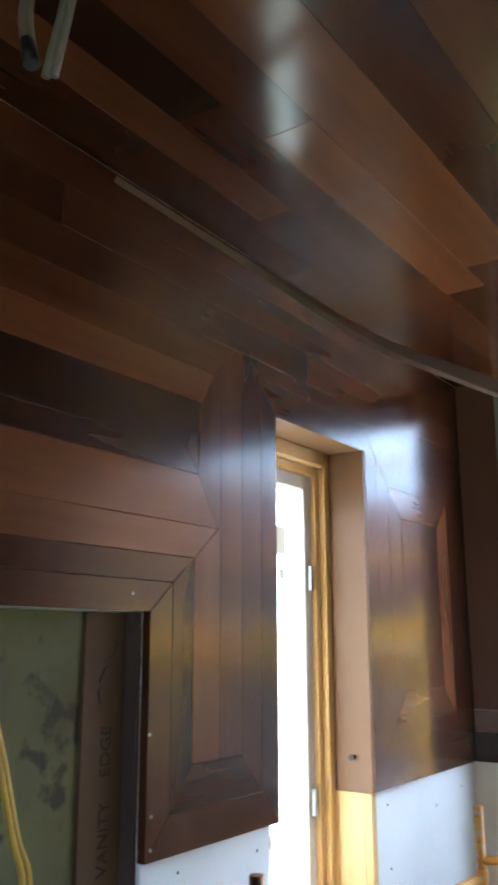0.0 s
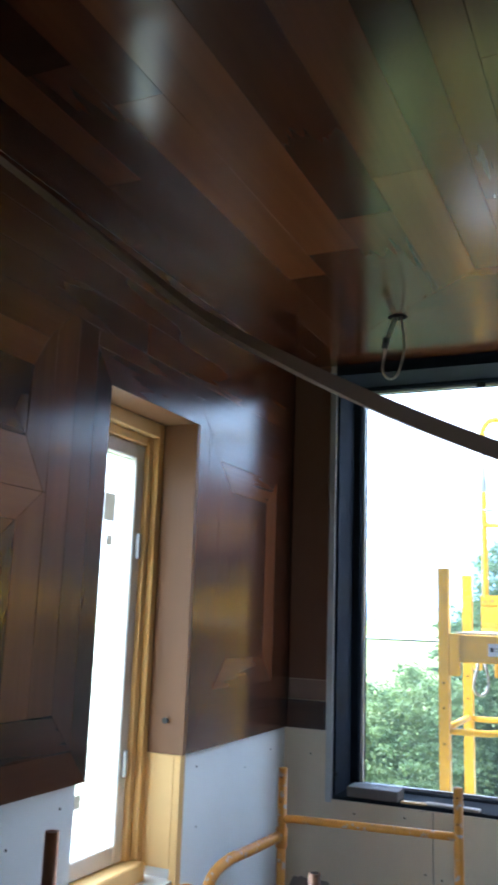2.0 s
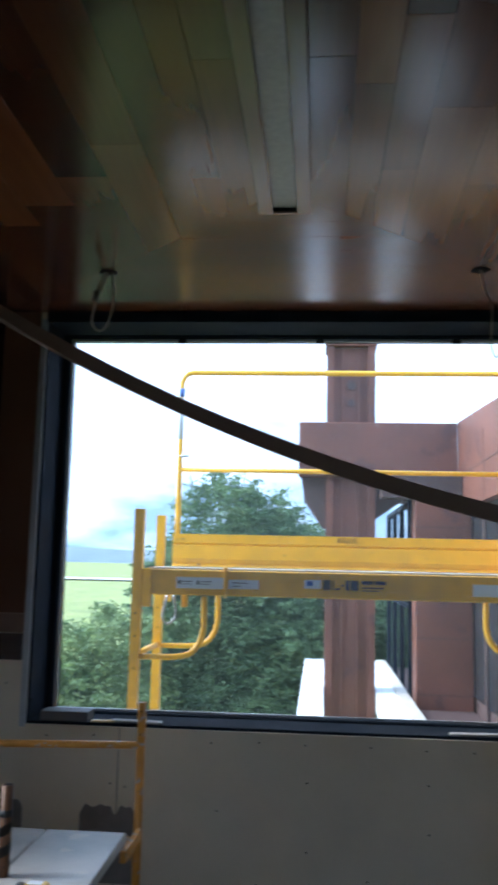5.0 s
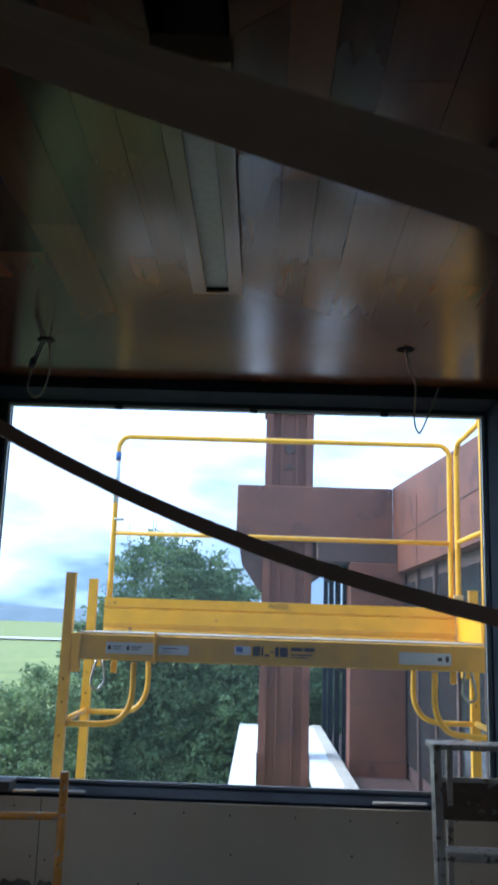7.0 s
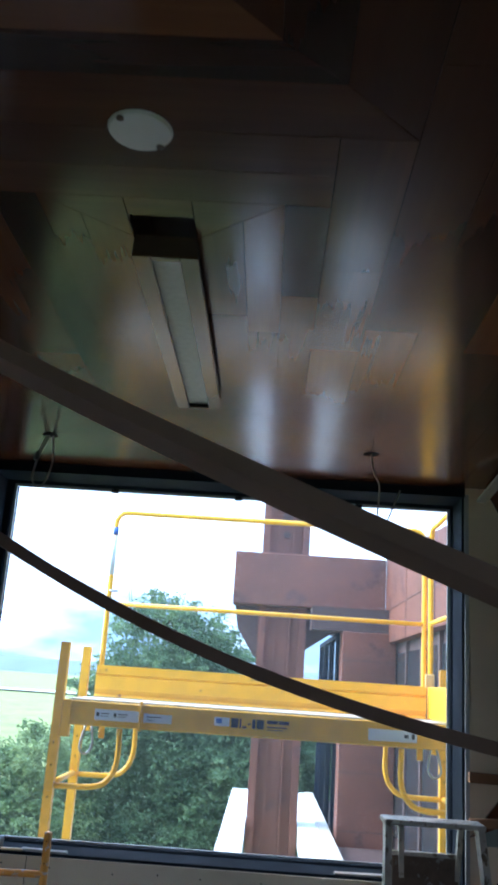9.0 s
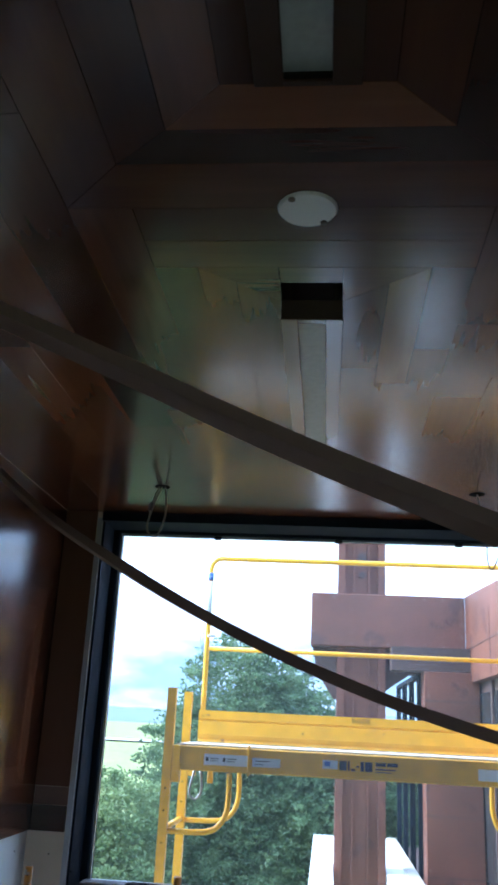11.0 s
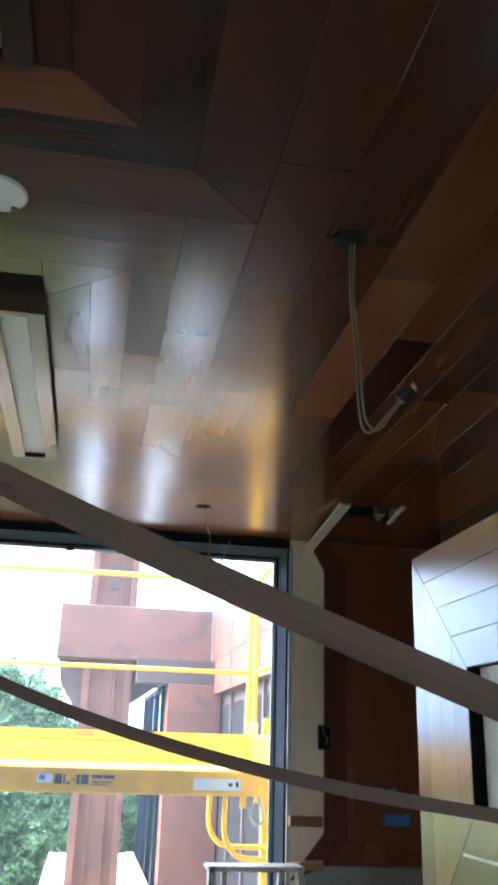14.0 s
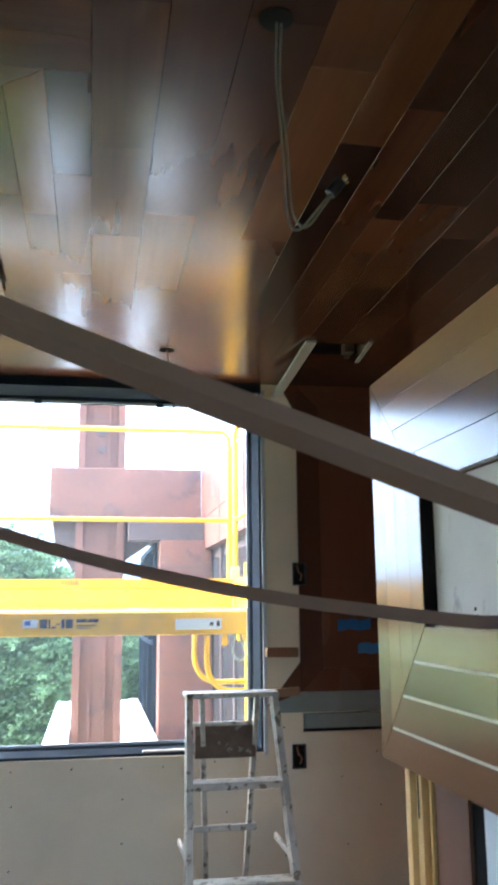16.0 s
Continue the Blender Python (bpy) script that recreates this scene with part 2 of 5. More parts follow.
def leafy(name, a, b):
    m, n, l, p = material(name)
    geo = n.new("ShaderNodeNewGeometry")
    ramp = n.new("ShaderNodeValToRGB")
    ramp.color_ramp.elements[0].color, ramp.color_ramp.elements[1].color = (*a, 1), (*b, 1)
    clump, tone = n.new("ShaderNodeTexNoise"), n.new("ShaderNodeMix")
    clump.inputs["Scale"].default_value, clump.inputs["Detail"].default_value = 2.4, 4
    l.new(geo.outputs["Position"], clump.inputs["Vector"])
    spread = n.new("ShaderNodeMapRange")
    spread.inputs["From Min"].default_value, spread.inputs["From Max"].default_value = 0.32, 0.68
    l.new(clump.outputs["Fac"], spread.inputs["Value"])
    tone.inputs["Factor"].default_value = 0.35
    l.new(spread.outputs["Result"], tone.inputs["A"])
    l.new(geo.outputs["Random Per Island"], tone.inputs["B"])
    l.new(tone.outputs["Result"], ramp.inputs["Fac"])
    l.new(ramp.outputs["Color"], p.inputs["Base Color"])
    p.inputs["Roughness"].default_value = 0.7
    t = n.new("ShaderNodeBsdfTranslucent")
    mix = n.new("ShaderNodeMixShader")
    mix.inputs["Fac"].default_value = 0.35
    l.new(ramp.outputs["Color"], t.inputs["Color"])
    l.new(p.outputs["BSDF"], mix.inputs[1])
    l.new(t.outputs["BSDF"], mix.inputs[2])
    l.new(mix.outputs["Shader"], n["Material Output"].inputs["Surface"])
    return m


LEAF = leafy("tree_leaves", (0.035, 0.08, 0.035), (0.23, 0.33, 0.15))
LEAF_LIGHT = leafy("shrub_leaves", (0.075, 0.145, 0.055), (0.33, 0.41, 0.17))


def glass(name, tint=(1, 1, 1), rough=0.0):
    m, n, l, p = material(name)
    p.inputs["Base Color"].default_value = (*tint, 1)
    p.inputs["Transmission Weight"].default_value = 1.0
    p.inputs["Roughness"].default_value, p.inputs["IOR"].default_value = rough, 1.02
    return m


def filmed(name, tint=(0.86, 0.89, 0.88), clear=0.7):
    """Glass under a milky protective film: part scattering, part clear."""
    m, n, l, p = material(name)
    t, c, mix = n.new("ShaderNodeBsdfTranslucent"), n.new("ShaderNodeBsdfTransparent"), n.new("ShaderNodeMixShader")
    t.inputs["Color"].default_value = (*tint, 1)
    mix.inputs["Fac"].default_value = clear
    l.new(t.outputs["BSDF"], mix.inputs[1])
    l.new(c.outputs["BSDF"], mix.inputs[2])
    l.new(mix.outputs["Shader"], n["Material Output"].inputs["Surface"])
    return m


FILM = filmed("filmed_glass")
STICKER = filmed("backlit_paper_sticker", (0.22, 0.21, 0.19), 0.0)


def dusty(name, share):
    """Clear glass; a small scattering share is added as haze over the view."""
    m = glass(name, (0.97, 0.99, 0.98))
    n, l = m.node_tree.nodes, m.node_tree.links
    geo, veil = n.new("ShaderNodeNewGeometry"), n.new("ShaderNodeTexNoise")
    veil.inputs["Scale"].default_value, veil.inputs["Detail"].default_value = 2.5, 6
    l.new(geo.outputs["Position"], veil.inputs["Vector"])
    rng = n.new("ShaderNodeMapRange")
    rng.inputs["To Min"].default_value, rng.inputs["To Max"].default_value = share * 0.6, share * 1.4
    l.new(veil.outputs["Fac"], rng.inputs["Value"])
    t, mix = n.new("ShaderNodeBsdfTranslucent"), n.new("ShaderNodeMixShader")
    t.inputs["Color"].default_value = (0.84, 0.9, 0.95, 1)
    l.new(rng.outputs["Result"], mix.inputs["Fac"])
    l.new(n["Principled BSDF"].outputs["BSDF"], mix.inputs[1])
    l.new(t.outputs["BSDF"], mix.inputs[2])
    l.new(mix.outputs["Shader"], n["Material Output"].inputs["Surface"])
    return m


GLASS = dusty("veiled_window_glass", 0.012)
DARKGLASS = plain("dark_facade_glass", (0.02, 0.026, 0.03), 0.08, vary=0.1)


# ---------------------------------------------------------------- mesh helpers
HOME = {}


def link_mesh(name, bm, mat):
    me = bpy.data.meshes.new(name)
    bm.normal_update()
    bm.to_mesh(me)
    bm.free()
    me.materials.append(mat)
    return new(name, me)


def thing(name, at, label, category, group="", kind=""):
    """An Empty at a thing's base, under which its parts stand."""
    ob = new(name)
    ob.location = at
    ob.empty_display_size = 0.05
    HOME[ob.name] = Vector(at)
    return tagged(ob, label, category, group, kind)


def part(name, bm, mat, parent, label=""):
    ob = link_mesh(name, bm, mat)
    ob.parent = parent
    ob.matrix_parent_inverse = Matrix.Translation(-HOME.get(parent.name, Vector()))
    return tagged(ob, label)


def whole(name, bm, mat, label, category, group="", kind=""):
    return tagged(link_mesh(name, bm, mat), label, category, group, kind)


def box(bm, x0, x1, y0, y1, z0, z1, bevel=0.0):
    m = Matrix.LocRotScale(((x0 + x1) / 2, (y0 + y1) / 2, (z0 + z1) / 2), None, (x1 - x0, y1 - y0, z1 - z0))
    g = bmesh.ops.create_cube(bm, size=1.0, matrix=m)
    if bevel:
        es = {e for v in g["verts"] for e in v.link_edges}
        bmesh.ops.bevel(bm, geom=list(es), offset=bevel, segments=1, affect="EDGES", profile=0.5)
    return bm


def boxed(*a, **k):
    return box(bmesh.new(), *a, **k)


def smooth_line(pts, steps=6):
    """Catmull-Rom through the points."""
    p = [Vector(q) for q in pts]
    p = [2 * p[0] - p[1]] + p + [2 * p[-1] - p[-2]]
    out = []
    for a, b, c, d in zip(p, p[1:], p[2:], p[3:]):
        for k in range(steps):
            t = k / steps
            out.append(0.5 * (2 * b + (c - a) * t + (2 * a - 5 * b + 4 * c - d) * t * t + (3 * b - a - 3 * c + d) * t ** 3))
    return out + [p[-2]]


def sweep(bm, pts, shape, up=(0, 0, 1)):
    """Carries a closed 2D outline along a line of points, and caps both ends."""
    pts = [Vector(q) for q in pts]
    rings, side = [], None
    for i, q in enumerate(pts):
        d = (pts[min(i + 1, len(pts) - 1)] - pts[max(i - 1, 0)]).normalized()
        if side is None:
            u = Vector(up)
            side = d.cross(u) if abs(d.dot(u)) < 0.95 else d.cross(Vector((1, 0, 0)))
        side = (side - d * side.dot(d)).normalized()
        top = side.cross(d)
        rings.append([bm.verts.new(q + side * a + top * b) for a, b in shape])
    n = len(shape)
    for r, s in zip(rings, rings[1:]):
        for k in range(n):
            f = bm.faces.new((r[k], r[(k + 1) % n], s[(k + 1) % n], s[k]))
            f.smooth = n > 6
    bm.faces.new(rings[0][::-1])
    bm.faces.new(rings[-1])
    return bm


def round_shape(r, n=10):
    return [(r * math.cos(2 * math.pi * k / n), r * math.sin(2 * math.pi * k / n)) for k in range(n)]


def tube(pts, r, n=10, smooth=False):
    return sweep(bmesh.new(), smooth_line(pts) if smooth else pts, round_shape(r, n))


def disc(bm, c, r, h, axis=2, n=24):
    q = [Vector(c) for _ in range(2)]
    q[1][axis] += h
    return sweep(bm, q, round_shape(r, n), up=(0, 1, 0) if axis != 1 else (0, 0, 1))


def board(bm, pts, o, u, v, thick, gap=0.0004, chamfer=0.0005):
    """A flat board: a convex outline in the plane (o; u, v), raised along u x v, with a fine chamfer."""
    o, u, v = Vector(o), Vector(u), Vector(v)
    w = u.cross(v)
    area = sum(a[0] * b[1] - b[0] * a[1] for a, b in zip(pts, pts[1:] + pts[:1]))
    if area < 0:
        pts = pts[::-1]

    def inset(d):
        out, n = [], len(pts)
        for i in range(n):
            a, b, c = Vector(pts[i - 1]), Vector(pts[i]), Vector(pts[(i + 1) % n])
            e, f = (b - a).normalized(), (c - b).normalized()
            p, q = Vector((-e.y, e.x)), Vector((-f.y, f.x))
            out.append(b + (p + q) * d / max(0.2, 1 + p.dot(q)))
        return out

    low, mid, top = inset(gap), inset(gap), inset(gap + chamfer)
    rings = [[bm.verts.new(o + u * p.x + v * p.y + w * h) for p in ps] for ps, h in ((low, 0), (mid, thick - chamfer), (top, thick))]
    n = len(pts)
    for r, s in zip(rings, rings[1:]):
        for k in range(n):
            bm.faces.new((r[k], r[(k + 1) % n], s[(k + 1) % n], s[k]))
    bm.faces.new(rings[2])
    bm.faces.new(rings[0][::-1])
    return bm


def rect(a0, a1, b0, b1):
    return [(a0, b0), (a1, b0), (a1, b1), (a0, b1)]


def rings_of(a0, a1, b0, b1, widths):
    """Mitred frames inside one another: (outline, runs along a?) for each board, and the strip that is left."""
    out = []
    for w in widths:
        out += [([(a0, b0), (a1, b0), (a1 - w, b0 + w), (a0 + w, b0 + w)], True), ([(a0, b1), (a1, b1), (a1 - w, b1 - w), (a0 + w, b1 - w)], True),
                ([(a0, b0), (a0 + w, b0 + w), (a0 + w, b1 - w), (a0, b1)], False), ([(a1, b0), (a1 - w, b0 + w), (a1 - w, b1 - w), (a1, b1)], False)]
        a0, a1, b0, b1 = a0 + w, a1 - w, b0 + w, b1 - w
    out.append((rect(a0, a1, b0, b1), False))
    return out


# ---------------------------------------------------------------- measures of the room
XL, XR, YW, YB, ZC = -1.21, 1.80, 3.75, -2.4, 2.44      # wall faces, ceiling
GX0, GX1, GZ0, GZ1, GY = -1.0, 1.045, 0.85, 2.388, 4.0    # glass of the large window
OX0, OX1, OZ0, OZ1 = -1.04, 1.065, 0.832, 2.41           # its opening in the wall
WY0, WY1, WZ0, WZ1 = 2.457, 2.933, 0.73, 2.04            # narrow side window
NY, NZ = 1.985, 1.535                                    # edge of the vanity recess
PX, PY = 1.08, 2.245                                     # partition face and free end

# floor, far and closing walls
whole("floor", boxed(XL - 0.3, XR + 0.2, YB - 0.2, YW + 0.3, -0.12, 0), FLOORMAT, "dusty bare plywood subfloor of a room under construction", "floor", kind="structure")
# South wall stays out of view; its doorway is added to brighten the room.
bm = bmesh.new()
for x0, x1, z0, z1 in ((XL - 0.3, -0.1, 0, 2.6), (1.2, XR + 0.2, 0, 2.6), (-0.1, 1.2, 2.05, 2.6)):
    box(bm, x0, x1, YB - 0.2, YB, z0, z1)
whole("wall_south", bm, PLY_Z, "unseen plain brown plywood wall with a wide doorway added to let in light", "wall", kind="structure")
# Closing wall kept brown so its reflection in the ceiling stays dim.
whole("wall_east", boxed(XR, XR + 0.2, YB, YW, 0, 2.6), PLY_Z, "plain brown plywood side wall", "wall", kind="structure")
bm = bmesh.new()
box(bm, XL - 0.3, OX0, YW, GY + 0.08, 0, 2.62)
box(bm, OX1, XR + 0.2, YW, GY + 0.08, 0, 2.62)
box(bm, OX0, OX1, YW, GY + 0.08, 0, OZ0)
box(bm, OX0, OX1, YW, GY + 0.08, OZ1, 2.62)
wall_north = whole("wall_north", bm, DRYWALL, "grey drywall window wall with exposed screw heads and seams", "wall", kind="structure")
bm = bmesh.new()
XO = XL - 0.21                                            # outer face of the side wall
box(bm, XO, XL - 0.02, YB, 1.2, 0, 2.6)
box(bm, XO, XL - 0.02, 1.2, NY, NZ, 2.6)
box(bm, XO, XL - 0.075, 1.2, NY, 0, NZ)
box(bm, XO, XL - 0.02, NY, WY0 - 0.02, 0, 2.6)
box(bm, XO, XL - 0.02, WY0 - 0.02, WY1 + 0.02, WZ1 + 0.02, 2.6)
box(bm, XO, XL - 0.02, WY0 - 0.02, WY1 + 0.02, 0, WZ0)
box(bm, XO, XL - 0.02, WY1 + 0.02, YW, 0, 2.6)
wall_west = whole("wall_west", bm, DRYWALL_BLUE, "side wall of pale blue drywall under varnished mitred wood panelling", "wall", kind="structure")

# ---------------------------------------------------------------- ceiling: mitred varnished boards in one mesh
rc = random.Random(4)
ceil_y, ceil_x = bmesh.new(), bmesh.new()
KX = (YW - 2.965) / (-0.369 - XL)
CO, CU, CV = (0, 0, ZC + 0.016), (0, 1, 0), (1, 0, 0)     # outlines in (y, x), raised downwards


def toned(bm, pts, tone):
    """One ceiling board with its own depth of colour, 0 dark to 1 tan."""
    layer = bm.faces.layers.float.get("tone") or bm.faces.layers.float.new("tone")
    first = len(bm.faces)
    board(bm, pts, CO, CU, CV, 0.016, gap=0.0003, chamfer=0.0005)
    bm.faces.ensure_lookup_table()
    for f in bm.faces[first:]:
        f[layer] = tone


def run_y(x0, x1, starts, ends, cuts, tones):
    """One row of boards along y between x0 and x1; starts and ends are y at x0 and at x1, so that both may be mitred."""
    ys = [starts] + [(c, c) for c in cuts] + [ends]
    for (a0, a1), (b0, b1), tone in zip(ys, ys[1:], tones):
        toned(ceil_y, [(a0, x0), (b0, x0), (b1, x1), (a1, x1)], tone)


def run_x(y0, y1, left0, left1, right0, right1, tone):
    """One board across the room between y0 and y1; left0 and right0 are its ends at y0, left1 and right1 at y1."""
    toned(ceil_x, [(y0, left0), (y0, right0), (y1, right1), (y1, left1)], tone)


def far(x):
    return min(YW, 2.965 + (abs(x + 0.0335) - 0.3355) * KX)


# lengthways rows beside the window wall side: outer edges, joints, tones from the near end
for x1, x0, cuts, tones in ((-0.495, -0.632, [-0.9, 1.02, 2.54], [0.3, 0.2, 0.24, 0.48]), (-0.632, -0.775, [-1.1, 0.6, 2.716], [0.4, 0.45, 0.58, 0.34]),
                            (-0.775, -0.887, [-0.7, 0.3, 1.918, 2.86], [0.3, 0.36, 0.38, 0.58, 0.16]), (-0.887, -0.99, [-0.5, 1.78, 2.72], [0.2, 0.0, 0.2, 0.4]),
                            (-0.99, -1.08, [-0.8, 0.9, 2.19], [0.3, 0.25, 0.48, 0.12]), (-1.08, XL, [-0.2, 1.3, 2.5], [0.2, 0.3, 0.2, 0.32])):
    run_y(x0, x1, (YB, YB), (far(x0), far(x1)), cuts, tones)
# rows towards the partition
for x0, x1, cuts, tones in ((0.435, 0.57, [-0.6, 1.10, 2.085, 2.62], [0.3, 0.25, 0.28, 0.5, 0.45]), (0.57, 0.71, [-0.9, 1.30, 2.70], [0.2, 0.16, 0.3, 0.5]),
                            (0.71, 0.84, [0.1, 1.415, 2.20], [0.4, 0.5, 0.66, 0.42]), (0.84, 0.94, [0.4, 1.67, 2.82], [0.3, 0.48, 0.06, 0.4]),
                            (0.94, 1.03, [0.9, 1.52, 2.63, 3.1], [0.2, 0.1, 0.36, 0.16, 0.42]), (1.03, 1.115, [0.7, 1.25, 2.02, 2.62], [0.1, 0.35, 0.12, 0.5, 0.3])):
    run_y(x0, x1, (YB, YB), (far(x0), far(x1)), cuts, tones)
for x0, x1, cuts, tones in ((1.115, 1.25, [0.6, 1.3, 1.92, 2.5], [0.1, 0.3, 0.05, 0.4, 0.12]), (1.25, 1.38, [0.9, 1.5, 2.1, 2.75], [0.2, 0.05, 0.32, 0.08, 0.35])):
    run_y(x0, x1, (YB, YB), (3.09, 3.09), cuts, tones)
    run_y(x0, x1, (3.29, 3.29), (YW, YW), [], [0.2])
for x0, x1 in ((1.38, 1.5), (1.5, 1.62), (1.62, XR)):
    cuts = [rc.uniform(0.2, 0.9), rc.uniform(1.2, 1.7), rc.uniform(2.0, 2.5), rc.uniform(2.7, 3.3)]
    run_y(x0, x1, (YB, YB), (YW, YW), cuts, [rc.uniform(0.05, 0.45) for _ in range(5)])
# boards across in front of the window
rows = [2.965, 3.105, 3.235, 3.36, 3.49, 3.62, YW]
for k, (a, b) in enumerate(zip(rows, rows[1:])):
    la, lb, ra, rb = (s * (0.3355 + (q - 2.965) / KX) - 0.0335 for s in (-1, 1) for q in (a, b))
    cuts = [la] + [[0.12], [-0.5, 0.121], [-0.2], [0.35], [-0.4, 0.5], [0.1]][k] + [ra]
    for j, (p, q) in enumerate(zip(cuts, cuts[1:])):
        run_x(a, b, p, lb if j == 0 else p, q, rb if j == len(cuts) - 2 else q, [0.42, 0.36, 0.44, 0.38, 0.32, 0.36][k] + 0.05 * j)
LX0, LX1 = -0.104, 0.031                                  # lamp cut-out
NEAR = 1.57                                               # near edge of its dark box


def far_end(x):
    return 2.705 + 0.26 * ((LX0 - x) / (LX0 + 0.369) if x < 0 else (x - LX1) / (0.302 - LX1))


def near_end(x):
    return 1.655 - 0.15 * min(1.0, (LX0 - x) / 0.172 if x < 0 else (x - LX1) / 0.182)


for a, b in ((2.705, 2.85), (2.85, 2.965)):               # end strips of the lamp field
    (p0, q0), (p1, q1) = ((LX0 - (y - 2.705) * (LX0 + 0.369) / 0.26, LX1 + (y - 2.705) * (0.302 - LX1) / 0.26) for y in (a, b))
    run_x(a, b, p0, p1, q0, q1, 0.4)
for a, b, cuts, tones in ((-0.369, -0.276, [], [0.05]), (-0.276, -0.200, [2.558], [0.36, 0.46]), (-0.200, LX0, [2.03], [0.34, 0.42]),
                          (LX1, 0.13, [2.03], [0.42, 0.36]), (0.13, 0.213, [2.13], [0.66, 0.42]), (0.213, 0.302, [1.908, 2.527], [0.1, 0.46, 0.56])):
    run_y(a, b, (near_end(a), near_end(b)), (far_end(a), far_end(b)), cuts, tones)
for x0, x1, tone in ((-0.276, LX0, 0.4), (LX1, 0.213, 0.44)):   # mitred pieces beside the dark box
    outer, inner = (x0, x1) if x0 < LX0 else (x1, x0)
    toned(ceil_x, [(1.505, outer), (1.505, inner), (1.655, inner)], tone)
toned(ceil_x, [(1.505, LX0), (1.505, LX1), (NEAR, LX1), (NEAR, LX0)], 0.4)
# middle rows beyond the frames of the near lamp
for x0, x1, cuts, tones in ((-0.495, -0.369, [2.37], [0.42, 0.58]), (0.302, 0.435, [1.768, 2.232], [0.34, 0.44, 0.56])):
    run_y(x0, x1, (1.287, 1.287), (far(x0), far(x1)), cuts, tones)
# frames round the near lamp, mitred at their corners
run_x(1.40, 1.505, -0.369, -0.369, 0.302, 0.302, 0.42)
run_x(1.287, 1.40, -0.369, -0.369, 0.302, 0.302, 0.36)
for (ya, yb), (xa, xb), cross, long in (((0.965, 1.066), (0.099, 0.2), 0.62, 0.3), ((1.066, 1.155), (0.2, 0.302), 0.08, 0.1), ((1.155, 1.287), (0.302, 0.435), 0.38, 0.24)):
    xa2, xb2 = -0.067 - xa, -0.06 - xb if xb > 0.4 else -0.067 - xb
    run_x(ya, yb, xa2, xb2, xa, xb, cross)
    run_y(xa, xb, (YB, YB), (ya, yb), [-1.0, 0.2], [0.25, 0.3, long])
    run_y(xb2, xa2, (YB, YB), (yb, ya), [-0.8, 0.4], [0.25, 0.2, long + 0.08])
for x0, x1 in ((-0.166, -0.112), (0.045, 0.099)):
    run_y(x0, x1, (YB, YB), (0.965, 0.965), [], [0.2])
me_x = bpy.data.meshes.new("crossways")
ceil_x.to_mesh(me_x)
ceil_x.free()
n_y = len(ceil_y.faces)
ceil_y.from_mesh(me_x)
bpy.data.meshes.remove(me_x)
ceil_y.faces.ensure_lookup_table()
for f in ceil_y.faces[n_y:]:
    f.material_index = 1
ceiling = whole("ceiling", ceil_y, CEIL_Y, "glossy varnished red-brown hardwood ceiling of mitred boards", "ceiling", kind="structure")
ceiling.data.materials.append(CEIL_X)
bm = bmesh.new()
for x0, x1, y0, y1 in ((XL - 0.3, -0.112, YB - 0.2, YW + 0.35), (0.039, 1.112, YB - 0.2, YW + 0.35), (1.383, XR + 0.2, YB - 0.2, YW + 0.35), (1.112, 1.383, YB - 0.2, 3.085), (1.112, 1.383, 3.295, YW + 0.35),
                       (-0.112, 0.039, YB - 0.2, 0.2), (-0.112, 0.039, 0.97, 1.565), (-0.112, 0.039, 2.71, YW + 0.35)):
    box(bm, x0, x1, y0, y1, ZC + 0.018, ZC + 0.05)
box(bm, XL - 0.3, XR + 0.2, YB - 0.2, YW + 0.35, ZC + 0.16, ZC + 0.22)
whole("roof_slab", bm, SLAB, "rough deck above the ceiling boards", "roof", kind="structure")


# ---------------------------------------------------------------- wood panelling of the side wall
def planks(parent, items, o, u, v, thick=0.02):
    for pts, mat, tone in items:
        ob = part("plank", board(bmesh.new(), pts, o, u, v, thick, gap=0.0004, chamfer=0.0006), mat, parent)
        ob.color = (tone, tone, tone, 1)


WO, WU, WV = (XL - 0.02, 0, 0), (0, 1, 0), (0, 0, 1)
LOW = 1.067
left_planks = []
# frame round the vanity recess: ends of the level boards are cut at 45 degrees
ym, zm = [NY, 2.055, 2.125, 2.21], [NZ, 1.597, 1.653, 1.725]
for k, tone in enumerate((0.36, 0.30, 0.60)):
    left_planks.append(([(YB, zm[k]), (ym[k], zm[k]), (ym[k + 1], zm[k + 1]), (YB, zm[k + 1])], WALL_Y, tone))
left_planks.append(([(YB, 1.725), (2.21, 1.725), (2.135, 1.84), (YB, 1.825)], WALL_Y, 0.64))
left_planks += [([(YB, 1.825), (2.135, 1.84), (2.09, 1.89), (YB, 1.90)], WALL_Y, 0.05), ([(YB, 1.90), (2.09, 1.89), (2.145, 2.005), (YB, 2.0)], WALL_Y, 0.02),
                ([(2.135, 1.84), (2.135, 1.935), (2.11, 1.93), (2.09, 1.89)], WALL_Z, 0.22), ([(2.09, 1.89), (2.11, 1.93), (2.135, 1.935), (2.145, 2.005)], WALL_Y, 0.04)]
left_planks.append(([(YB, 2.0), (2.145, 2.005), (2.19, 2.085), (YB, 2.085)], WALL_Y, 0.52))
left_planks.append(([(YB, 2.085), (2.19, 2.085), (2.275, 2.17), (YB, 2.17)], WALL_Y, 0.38))
